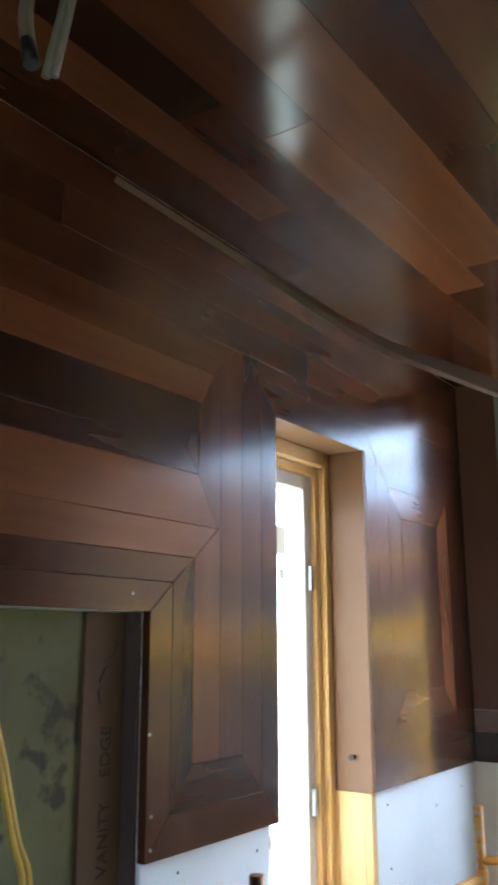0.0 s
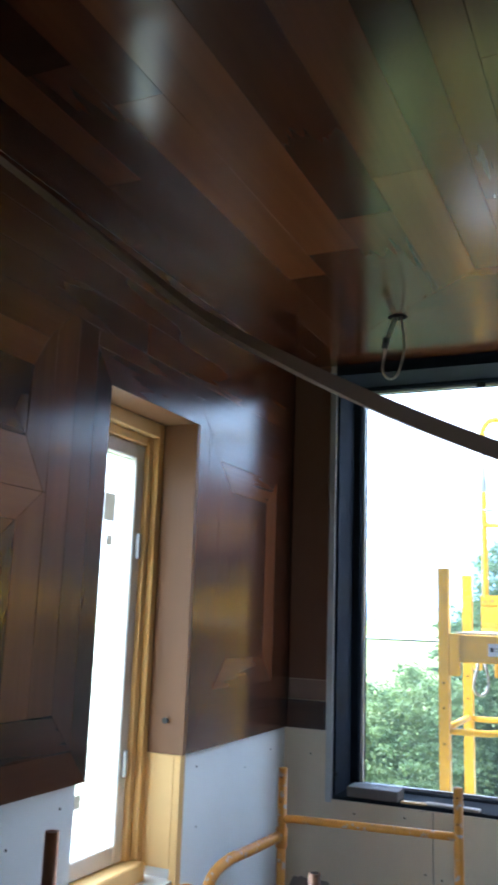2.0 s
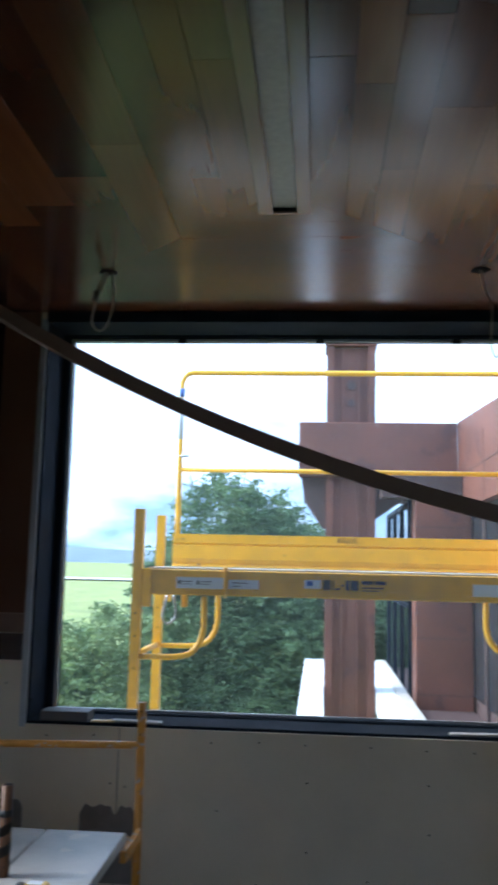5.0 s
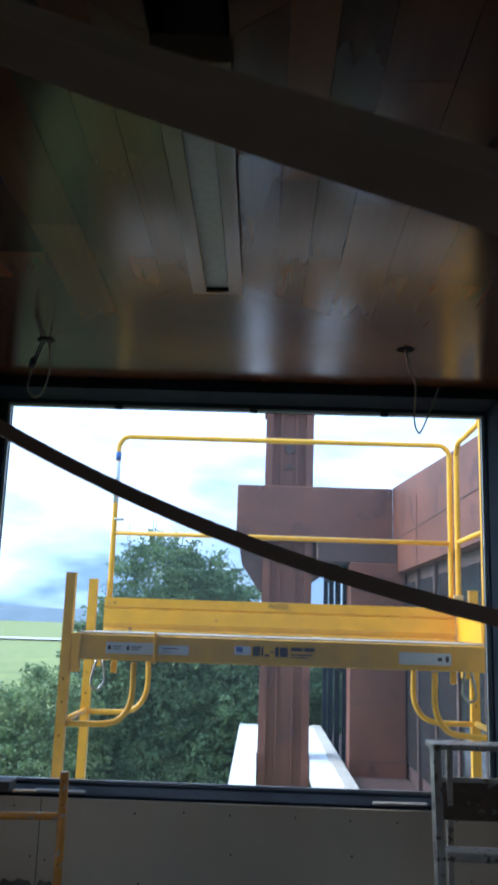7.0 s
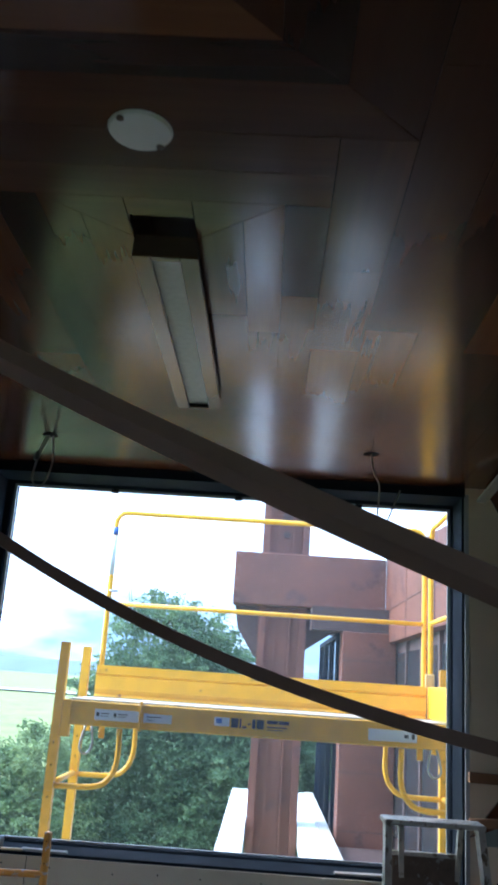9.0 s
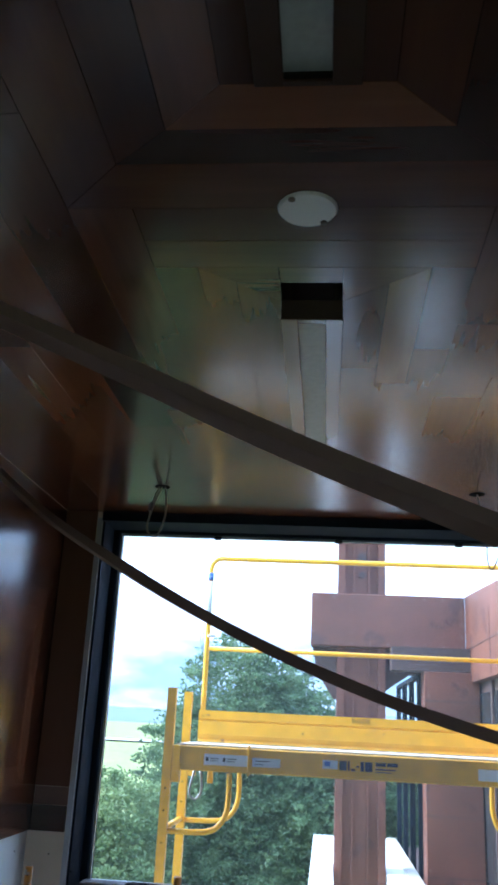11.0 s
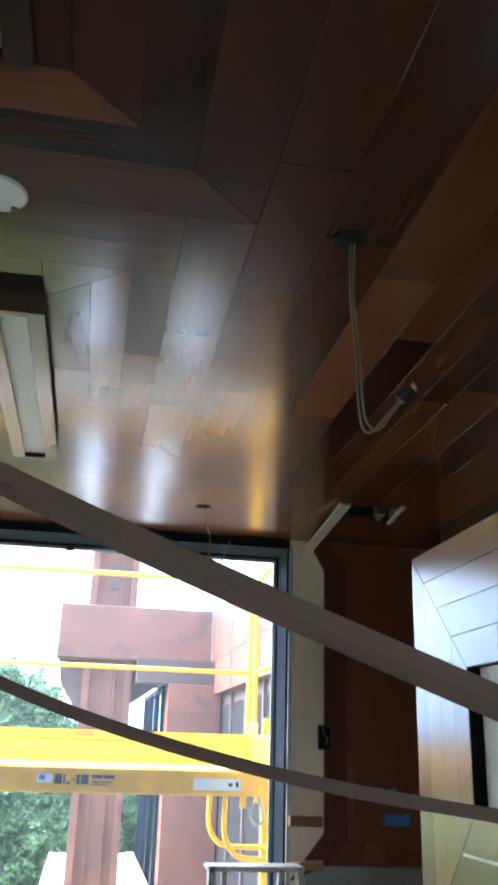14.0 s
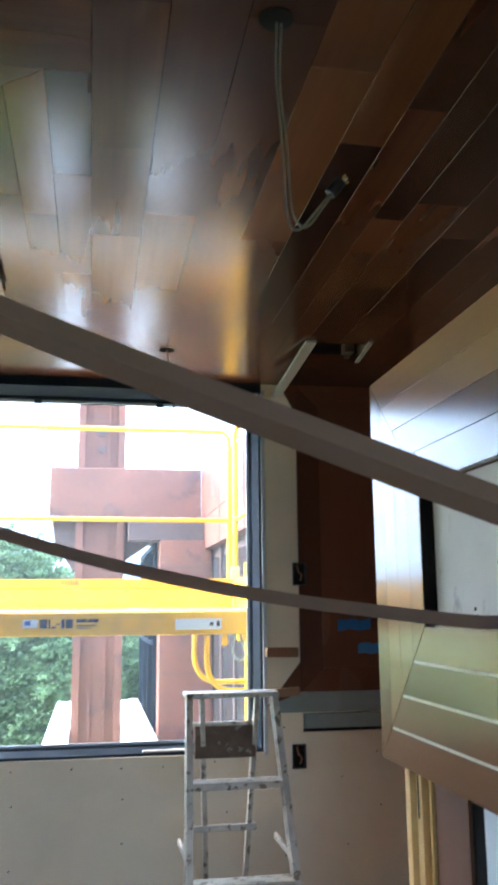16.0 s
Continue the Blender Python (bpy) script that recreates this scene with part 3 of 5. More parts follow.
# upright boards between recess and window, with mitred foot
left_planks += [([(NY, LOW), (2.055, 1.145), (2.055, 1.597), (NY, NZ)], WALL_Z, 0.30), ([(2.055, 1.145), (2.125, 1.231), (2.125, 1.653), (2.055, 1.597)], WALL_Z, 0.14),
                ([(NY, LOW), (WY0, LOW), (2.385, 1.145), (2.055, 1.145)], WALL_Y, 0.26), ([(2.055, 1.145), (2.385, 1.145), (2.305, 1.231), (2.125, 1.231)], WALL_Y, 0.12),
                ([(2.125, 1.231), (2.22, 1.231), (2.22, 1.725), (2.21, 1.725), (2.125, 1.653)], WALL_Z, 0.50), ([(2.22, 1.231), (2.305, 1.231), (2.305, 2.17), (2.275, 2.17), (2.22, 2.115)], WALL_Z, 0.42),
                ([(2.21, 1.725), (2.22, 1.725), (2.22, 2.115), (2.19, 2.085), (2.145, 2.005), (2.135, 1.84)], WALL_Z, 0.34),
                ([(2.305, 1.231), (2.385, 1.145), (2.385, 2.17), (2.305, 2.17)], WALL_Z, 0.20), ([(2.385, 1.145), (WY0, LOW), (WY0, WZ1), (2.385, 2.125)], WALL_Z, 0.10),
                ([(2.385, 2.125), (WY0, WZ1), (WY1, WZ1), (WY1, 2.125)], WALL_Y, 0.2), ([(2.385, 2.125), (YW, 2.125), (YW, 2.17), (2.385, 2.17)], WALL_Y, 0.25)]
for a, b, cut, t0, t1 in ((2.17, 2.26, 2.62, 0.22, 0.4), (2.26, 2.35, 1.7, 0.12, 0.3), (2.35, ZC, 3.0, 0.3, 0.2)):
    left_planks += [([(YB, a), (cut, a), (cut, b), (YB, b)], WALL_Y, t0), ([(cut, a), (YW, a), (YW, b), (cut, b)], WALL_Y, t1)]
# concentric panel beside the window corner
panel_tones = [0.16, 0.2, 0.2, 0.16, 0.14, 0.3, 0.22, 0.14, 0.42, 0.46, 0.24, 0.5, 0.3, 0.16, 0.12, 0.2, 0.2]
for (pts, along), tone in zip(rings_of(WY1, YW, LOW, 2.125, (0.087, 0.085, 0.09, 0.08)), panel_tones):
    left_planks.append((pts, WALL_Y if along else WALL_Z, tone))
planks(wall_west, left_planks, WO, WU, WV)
for y, z in ((1.55, 1.575), (1.93, 1.568), (1.99, 1.3), (2.0, 1.09), (2.0, 1.15)):
    part("screw_head", disc(bmesh.new(), (XL, y, z), 0.0035, 0.0015, 0, 10), STEEL, wall_west)

# Plywood darkened in its base colour for the recess shade.
EDGEBOARD = wood("recess_shaded_plywood", "z", "object", [(0.055, 0.032, 0.016), (0.085, 0.05, 0.027), (0.125, 0.075, 0.04)], 0.6)
# vanity recess: moisture board, plywood edge, dark side
part("moisture_board", boxed(XL - 0.074, XL - 0.06, 1.2, 1.858, 0, NZ - 0.002), GREENBOARD, wall_west, "mottled green moisture-resistant board")
part("edge_board", boxed(XL - 0.074, XL - 0.052, 1.86, 1.971, 0, NZ - 0.002, bevel=0.001), EDGEBOARD, wall_west, "brown plywood board with handwriting")
part("recess_side", boxed(XL - 0.074, XL - 0.021, 1.973, NY - 0.001, 0, NZ), BOXWOOD, wall_west)
part("drywall_sheet", boxed(XL - 0.021, XL - 0.013, NY + 0.002, WY0 - 0.022, 0, LOW - 0.001), DRYWALL_BLUE, wall_west)
part("drywall_sheet", boxed(XL - 0.021, XL - 0.013, WY1 + 0.035, YW, 0, LOW - 0.001), DRYWALL_BLUE, wall_west)


def lettering(text, size, m, mat, parent, depth=0.0008):
    c = bpy.data.curves.new("lettering", "FONT")
    c.body, c.size, c.extrude, c.align_x, c.align_y = text, size, depth, "LEFT", "CENTER"
    ob = new("lettering", c)
    bpy.context.view_layer.update()
    me = bpy.data.meshes.new_from_object(ob.evaluated_get(bpy.context.evaluated_depsgraph_get()))
    bpy.data.objects.remove(ob)
    bpy.data.curves.remove(c)
    me.transform(m)
    me.materials.clear()
    me.materials.append(mat)
    o2 = new("lettering", me)
    o2.parent = parent
    o2.matrix_parent_inverse = Matrix.Translation(-HOME.get(parent.name, Vector()))
    return o2


PENCIL = plain("soft_pencil", (0.035, 0.022, 0.016), 0.8)
# the words run upwards on the edge board, read from the room
for word, z in (("VANITY", 1.05), ("EDGE", 1.225)):
    lettering(word, 0.038, Matrix(((0, 0, 1, XL - 0.0515), (0, -1, 0, 1.925), (1, 0, 0, z), (0, 0, 0, 1))), PENCIL, wall_west)
for pts in (((1.90, 1.40), (1.915, 1.425), (1.935, 1.435)), ((1.91, 1.44), (1.935, 1.45), (1.945, 1.475), (1.93, 1.48)), ((1.905, 1.36), (1.9, 1.385), (1.915, 1.395))):
    part("pencil_mark", sweep(bmesh.new(), smooth_line([(XL - 0.0515, a, b) for a, b in pts]), [(-0.0012, -0.0006), (0.0012, -0.0006), (0.0012, 0.0006), (-0.0012, 0.0006)]), INK, wall_west)


# ---------------------------------------------------------------- narrow side window
side = thing("window_2", (XL, (WY0 + WY1) / 2, WZ0), "narrow side window with raw pine frame and white sash", "window", kind="structure")
RX = XL - 0.115                                           # pine frame stands back in the reveal
part("reveal_board", boxed(RX - 0.02, XL + 0.001, WY1, WY1 + 0.019, LOW, WZ1), REVEAL, side, "brown varnished reveal board")
part("reveal_board", boxed(RX - 0.02, XL - 0.002, WY0 - 0.019, WY0, LOW, WZ1), REVEAL, side, "brown varnished reveal board")
part("reveal_head", boxed(RX - 0.02, XL - 0.002, WY0 - 0.019, WY1 + 0.019, WZ1, WZ1 + 0.019), REVEAL, side)
part("reveal_liner", boxed(RX - 0.02, XL - 0.03, WY1 + 0.004, WY1 + 0.02, 0.76, LOW - 0.002), PINE_Z, side, "raw pine liner strip")
part("edge_strip", boxed(XL - 0.03, XL - 0.008, WY1 + 0.006, WY1 + 0.034, 0.0, LOW - 0.002), PINE_Z, side, "raw pine edge strip")
for y0, y1, dx in ((WY1 - 0.03, WY1, 0.0), (WY1 - 0.058, WY1 - 0.032, -0.018), (WY0, WY0 + 0.03, 0.0)):
    part("frame_jamb", boxed(RX - 0.09, RX + dx, y0, y1, WZ0, WZ1, bevel=0.003), PINE_Z, side, "raw pine window jamb")
part("frame_head", boxed(RX - 0.09, RX, WY0 + 0.03, WY1 - 0.03, WZ1 - 0.045, WZ1, bevel=0.003), PINE_Y, side, "raw pine window head")
part("frame_head", boxed(RX - 0.09, RX - 0.02, WY0 + 0.03, WY1 - 0.06, WZ1 - 0.075, WZ1 - 0.047, bevel=0.003), PINE_Y, side)
part("frame_sill", boxed(RX - 0.09, RX + 0.03, WY0 + 0.03, WY1 - 0.03, WZ0, WZ0 + 0.05, bevel=0.004), PINE_Y, side, "raw pine window sill")
sash = part("sash", boxed(RX - 0.075, RX - 0.03, WY1 - 0.105, WY1 - 0.06, WZ0 + 0.05, WZ1 - 0.077, bevel=0.004), WHITE, side, "white painted sash stile")
part("sash_rail", boxed(RX - 0.075, RX - 0.03, WY0 + 0.03, WY1 - 0.107, WZ1 - 0.122, WZ1 - 0.077, bevel=0.004), WHITE, side)
part("sash_rail", boxed(RX - 0.075, RX - 0.03, WY0 + 0.03, WY1 - 0.107, WZ0 + 0.05, WZ0 + 0.1, bevel=0.004), WHITE, side)
for z in (1.005, 1.62):
    part("hinge", boxed(RX - 0.03, RX - 0.016, WY1 - 0.088, WY1 - 0.076, z, z + 0.075, bevel=0.003), STEEL, sash)
pane = part("pane", boxed(RX - 0.055, RX - 0.05, WY0 + 0.03, WY1 - 0.107, WZ0 + 0.1, WZ1 - 0.122), FILM, side, "glass pane under milky protective film")
pane.visible_shadow = False
for y0, y1, z0, z1 in ((2.70, 2.755, 1.72, 1.80), (2.72, 2.75, 1.65, 1.68), (2.60, 2.63, 0.93, 0.99), (2.645, 2.68, 0.95, 0.985), (2.60, 2.625, 0.875, 0.91)):
    part("sticker", boxed(RX - 0.0495, RX - 0.0485, y0, y1, z0, z1), STICKER, pane, "small printed sticker")
part("knob", disc(disc(bmesh.new(), (RX + 0.06, WY1 - 0.001, 1.16), 0.006, -0.012, 1, 14), (RX + 0.06, WY1 - 0.012, 1.16), 0.009, -0.004, 1, 14), BLACK, side, "small dark metal stop")


# ---------------------------------------------------------------- large window
win = thing("window_1", (0, GY, OZ0), "large fixed window in a dark aluminium frame, taped edges", "window", kind="structure")
for x0, x1, n in ((OX0 + 0.001, GX0, "frame_stile"), (GX1, OX1 - 0.001, "frame_stile")):
    part(n, boxed(x0, x1, GY - 0.05, GY + 0.05, OZ0, OZ1 - 0.001, bevel=0.003), BLACKFRAME, win)
part("frame_rail", boxed(GX0, GX1, GY - 0.05, GY + 0.05, OZ0 + 0.001, GZ0, bevel=0.003), BLACKFRAME, win)
part("frame_rail", boxed(GX0, GX1, GY - 0.05, GY + 0.05, GZ1, OZ1 - 0.001, bevel=0.003), BLACKFRAME, win)
for x0, x1 in ((OX0 + 0.001, OX0 + 0.012), (OX1 - 0.012, OX1 - 0.001)):
    part("jamb_liner", boxed(x0, x1, YW + 0.012, GY - 0.051, OZ0 + 0.012, OZ1 - 0.012), BLACKFRAME, win)
part("sill_liner", boxed(OX0 + 0.001, OX1 - 0.001, YW + 0.01, GY - 0.051, OZ0 - 0.001, OZ0 + 0.011), BLACKFRAME, win, "dark metal sill")
part("head_liner", boxed(OX0 + 0.001, OX1 - 0.001, YW - 0.004, GY - 0.051, OZ1 - 0.012, ZC - 0.0005), BLACKFRAME, win, "dark metal window head")
for x0, x1 in ((GX0 + 0.001, GX0 + 0.012), (GX1 - 0.012, GX1 - 0.001)):
    part("glazing_bead", boxed(x0, x1, GY - 0.03, GY - 0.018, GZ0 + 0.012, GZ1 - 0.012), GALV, win)
part("glazing_bead", boxed(GX0 + 0.001, GX1 - 0.001, GY - 0.03, GY - 0.018, GZ0 + 0.001, GZ0 + 0.011), GALV, win)
part("glazing_bead", boxed(GX0 + 0.001, GX1 - 0.001, GY - 0.03, GY - 0.018, GZ1 - 0.011, GZ1 - 0.001), GALV, win)
for x in (-0.52, 0.06, 0.62):
    part("head_clip", boxed(x - 0.018, x + 0.018, GY - 0.045, GY - 0.03, GZ1 - 0.022, GZ1 - 0.004, bevel=0.004), BLACK, win)
pane = part("pane", boxed(GX0 + 0.001, GX1 - 0.001, GY - 0.004, GY + 0.004, GZ0 + 0.001, GZ1 - 0.001), GLASS, win, "clear glass pane")
pane.visible_shadow = False
for x0, x1 in ((OX0 - 0.02, OX0 + 0.002), (OX1 - 0.002, OX1 + 0.014)):
    part("edge_bead", boxed(x0, x1, YW - 0.004, YW + 0.012, OZ0 - 0.01, OZ1), GALV, win, "galvanised drywall corner bead")


# ---------------------------------------------------------------- window wall: panels, seams, screws
GREYBAND = plain("raw_brown_board", (0.22, 0.14, 0.10), 0.8, vary=0.15)
PANEL = wood("dark_red_panel_wood", "z", "object", [(0.075, 0.025, 0.012), (0.11, 0.039, 0.019), (0.15, 0.056, 0.027)], 0.26, 0.2)
NO, NU, NV = (0, YW, 0), (1, 0, 0), (0, 0, 1)
north_planks = [(rect(XL + 0.001, OX0 - 0.022, LOW + 0.175, ZC), PLY_Z, 0.008), (rect(XL + 0.001, OX0 - 0.022, LOW, LOW + 0.1), WALL_X, 0.016), (rect(XL + 0.001, OX0 - 0.022, LOW + 0.101, LOW + 0.174), GREYBAND, 0.004)]
for pts, along in rings_of(1.225, XR, 1.075, ZC, (0.10,)):
    north_planks.append((pts, PANEL, 0.018))
for pts, mat, th in north_planks:
    part("plank", board(bmesh.new(), pts, NO, NU, NV, th), mat, wall_north).color = (0.2, 0.2, 0.2, 1)
part("plank", board(bmesh.new(), [(1.08, 1.02), (1.225, 1.075), (1.225, 1.2)], NO, NU, NV, 0.018), PANEL, wall_north)
part("plank", board(bmesh.new(), [(1.15, ZC), (1.225, 2.30), (1.225, ZC)], NO, NU, NV, 0.017), PANEL, wall_north)
part("membrane_strip", boxed(1.13, XR, YW - 0.006, YW, 0.99, 1.073), TEAL, wall_north, "grey-green waterproof membrane strip")
part("ledge_strip", boxed(1.235, XR, YW - 0.024, YW, 0.925, 0.985, bevel=0.002), TEAL, wall_north)
# Dark strip draws the shadow under the ledge.
part("ledge_shadow", boxed(1.235, XR, YW - 0.012, YW, 0.91, 0.922), DARK, wall_north)
part("drywall_sheet", boxed(1.085, 1.222, YW - 0.005, YW, 1.205, ZC), DRYWALL, wall_north)
part("seam", boxed(-0.675, -0.6725, YW - 0.0012, YW, 0.2, OZ0 - 0.002), DARK, wall_north)
rs = random.Random(9)
for x, z in [(-0.95 + 0.2 * k + rs.uniform(-0.03, 0.03), 0.795 + rs.uniform(-0.008, 0.008)) for k in range(10)] + [(-0.645, 0.62), (-0.70, 0.63), (0.03, 0.66), (0.47, 0.5), (0.47, 0.67), (0.03, 0.42), (-0.3, 0.55), (0.9, 0.6), (1.15, 0.93), (1.15, 0.42), (1.4, 0.72), (1.42, 0.45), (-1.12, 0.98), (-1.1, 0.75), (-1.02, 0.92), (-0.645, 0.45), (-0.70, 0.46), (1.56, 0.82), (1.57, 0.6), (-0.15, 0.3), (0.25, 0.33)]:
    part("screw_head", disc(bmesh.new(), (x, YW, z), 0.0034, -0.0012, 1, 8), DARK, wall_north)
for y, z in ((3.05, 1.02), (3.06, 0.85), (3.4, 0.97), (3.62, 1.0), (3.25, 0.72), (3.5, 0.7), (3.04, 0.6), (2.1, 1.03), (2.2, 0.97), (2.38, 1.02)):
    part("screw_head", disc(bmesh.new(), (XL - 0.013, y, z), 0.0032, 0.0012, 0, 8), DARK, wall_west)


def blotch(name, pts, y, mat, parent, label):
    bm = bmesh.new()
    n = len(pts)
    a, b = [bm.verts.new((x, y, z)) for x, z in pts], [bm.verts.new((x, y - 0.0025, z)) for x, z in pts]
    bm.faces.new(b)
    for k in range(n):
        bm.faces.new((a[k], a[(k + 1) % n], b[(k + 1) % n], b[k]))
    return part(name, bm, mat, parent, label)


TAR = plain("dark_sealant_smear", (0.24, 0.205, 0.18), 0.9, vary=0.2, scale=14)
for x0, x1, top in ((-0.81, -0.60, 0.55), (-1.19, -1.03, 0.56)):
    rr2, pts = random.Random(int(x0 * 100) + 300), []
    for k in range(12):
        pts.append((x1 + (x0 - x1) * k / 11, 0, top + rr2.uniform(-0.005, 0.005) - (0.028 if 3 < k < 5 and x0 > -1 else 0) - (0.03 if k in (0, 11) else 0)))
    blotch("sealant_patch", [(x0, 0.28), (x1, 0.28)] + [(p.x, p.z) for p in smooth_line(pts, 5)], YW, TAR, wall_north, "dark smeared sealant patch")


# ---------------------------------------------------------------- partition with a framed niche
bm = bmesh.new()
PT = PX + 0.13
box(bm, PX + 0.02, PT, -0.6, PY - 0.002, 1.72, 2.043)
box(bm, PX + 0.02, PT, 1.915, PY - 0.002, 1.39, 1.72)
box(bm, PX + 0.042, PT, -0.6, 1.915, 1.39, 1.72)
box(bm, PX + 0.02, PT, -0.6, PY - 0.002, 1.06, 1.388)
box(bm, PX + 0.075, PT, -0.6, PY - 0.03, 0, 1.06)
partition = whole("wall_partition", bm, PLY_Z, "freestanding partition with mitred brown boards round a niche", "wall", kind="structure")
PO, PU, PV = (PX + 0.02, 0, 0), (0, 0, 1), (0, 1, 0)
zs_up, zs_dn, yy = [1.718, 1.80, 1.882, 1.962, 2.045], [1.39, 1.307, 1.222, 1.137, 1.052], [1.912, 1.995, 2.08, 2.162, PY]
for k in range(4):
    for zs in (zs_up, zs_dn):
        part("plank", board(bmesh.new(), [(zs[k], -0.6), (zs[k], yy[k]), (zs[k + 1], yy[k + 1]), (zs[k + 1], -0.6)], PO, PU, PV, 0.02, gap=0.0012 if zs is zs_dn else 0.0006), TAN_Y, partition)
    part("plank", board(bmesh.new(), [(zs_dn[k], yy[k]), (zs_up[k], yy[k]), (zs_up[k + 1], yy[k + 1]), (zs_dn[k + 1], yy[k + 1])], PO, PU, PV, 0.02), TAN_Z, partition)
SPLINE = plain("pale_maple_spline", (0.70, 0.58, 0.40), 0.45, vary=0.05)
for z in zs_dn[1:4]:
    part("spline", boxed(PX - 0.0006, PX + 0.012, -0.6, 1.9 + (1.39 - z), z - 0.0034, z + 0.0034), SPLINE, partition, "pale joint spline")
part("niche_back", boxed(PX + 0.03, PX + 0.042, -0.6, 1.912, 1.392, 1.717), CEMENT, partition, "stained grey cement board at the back of a niche")
# Near-black strips put the niche's rim shade over side and plank edge.
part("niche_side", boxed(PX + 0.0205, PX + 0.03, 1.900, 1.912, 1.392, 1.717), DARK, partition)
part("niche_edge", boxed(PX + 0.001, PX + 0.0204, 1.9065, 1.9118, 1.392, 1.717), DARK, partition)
part("niche_ledge", boxed(PX + 0.0205, PX + 0.03, -0.6, 1.9, 1.3885, 1.3925), PINE_Y, partition)
for y, z in ((1.70, 1.43), (1.69, 1.415), (1.58, 1.52), (1.52, 1.6), (1.66, 1.66)):
    part("screw_head", disc(bmesh.new(), (PX + 0.03, y, z), 0.004, -0.0014, 0, 8), DARK, partition)
for y0, y1, x in ((2.135, 2.165, 0.03), (2.098, 2.131, 0.045), (2.05, 2.06, 0.05)):
    part("jamb_strip", boxed(PX + x, PX + 0.075, y0, y1, 0, 1.051, bevel=0.002), PINE_Z, partition, "raw pine pocket jamb strip")
# Flat dark pieces replace the shaded slot and gap.
part("jamb_slot", boxed(PX + 0.043, PX + 0.0745, 2.112, 2.118, 0.93, 1.05), DARK, partition)
part("jamb_board", boxed(PX + 0.06, PX + 0.075, 1.86, 2.048, 0, 1.051), PLY_Z, partition, "brown plywood jamb board")
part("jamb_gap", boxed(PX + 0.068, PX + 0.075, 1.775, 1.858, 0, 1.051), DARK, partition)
part("lower_sheet", boxed(PX + 0.055, PX + 0.075, -0.6, 1.77, 0, 1.051), DRYWALL_BLUE, partition, "pale drywall sheet")


# ---------------------------------------------------------------- bent battens sprung across the room
def batten(pts, w, h, label, twists):
    """A bent strip of wood whose section turns about its length: twists gives the angle at both ends and the share of the length to turn in."""
    line = smooth_line(pts, 8)
    bm, rings, e = bmesh.new(), [], 0.0006
    w, h = w / 2, h / 2
    outline = [(-w + e, -h), (w - e, -h), (w, -h + e), (w, h - e), (w - e, h), (-w + e, h), (-w, h - e), (-w, -h + e)]
    for i, q in enumerate(line):
        d = (line[min(i + 1, len(line) - 1)] - line[max(i - 1, 0)]).normalized()
        side = d.cross(Vector((0, 0, 1))).normalized()
        top = side.cross(d)
        k = min(1.0, i / (len(line) - 1) / twists[2])
        k = k ** 1.6
        turn = radians(twists[0] + (twists[1] - twists[0]) * k * k * (3 - 2 * k))
        c, s = math.cos(turn), math.sin(turn)
        rings.append([bm.verts.new(q + side * (a * c - b * s) + top * (a * s + b * c)) for a, b in outline])
    n = len(outline)
    for r, t in zip(rings, rings[1:]):
        for k in range(n):
            bm.faces.new((r[k], r[(k + 1) % n], t[(k + 1) % n], t[k]))
    bm.faces.new(rings[0][::-1])
    bm.faces.new(rings[-1])
    bmesh.ops.recalc_face_normals(bm, faces=bm.faces)
    return whole("wood_batten", bm, BATTEN, label, "batten", "battens sprung across the room")


batten([(-1.195, 1.83, 2.412), (-1.05, 1.94, 2.29), (-0.9, 2.01, 2.165), (-0.72, 2.025, 2.02), (-0.54, 1.995, 1.91), (-0.36, 1.95, 1.809), (-0.18, 1.905, 1.72), (0.0, 1.86, 1.643), (0.18, 1.815, 1.578), (0.36, 1.77, 1.526), (0.54, 1.725, 1.484), (0.72, 1.68, 1.45), (0.9, 1.635, 1.425), (1.05, 1.60, 1.407), (1.108, 1.585, 1.405)], 0.014, 0.026,
       "thin grey-brown wood batten bent from wall to niche ledge", (69, 0, 0.45))
batten([(-1.19, 1.14, 2.427), (-0.7, 1.04, 2.187), (-0.268, 0.954, 1.97), (-0.146, 0.929, 1.906), (-0.024, 0.905, 1.845), (0.097, 0.881, 1.788), (0.219, 0.856, 1.733), (0.341, 0.832, 1.68), (0.463, 0.807, 1.629), (0.585, 0.783, 1.579), (0.707, 0.759, 1.53), (0.9, 0.72, 1.457), (1.105, 0.685, 1.414)], 0.046, 0.019,
       "thick grey-brown wood batten bent across the room", (14, 14, 1))


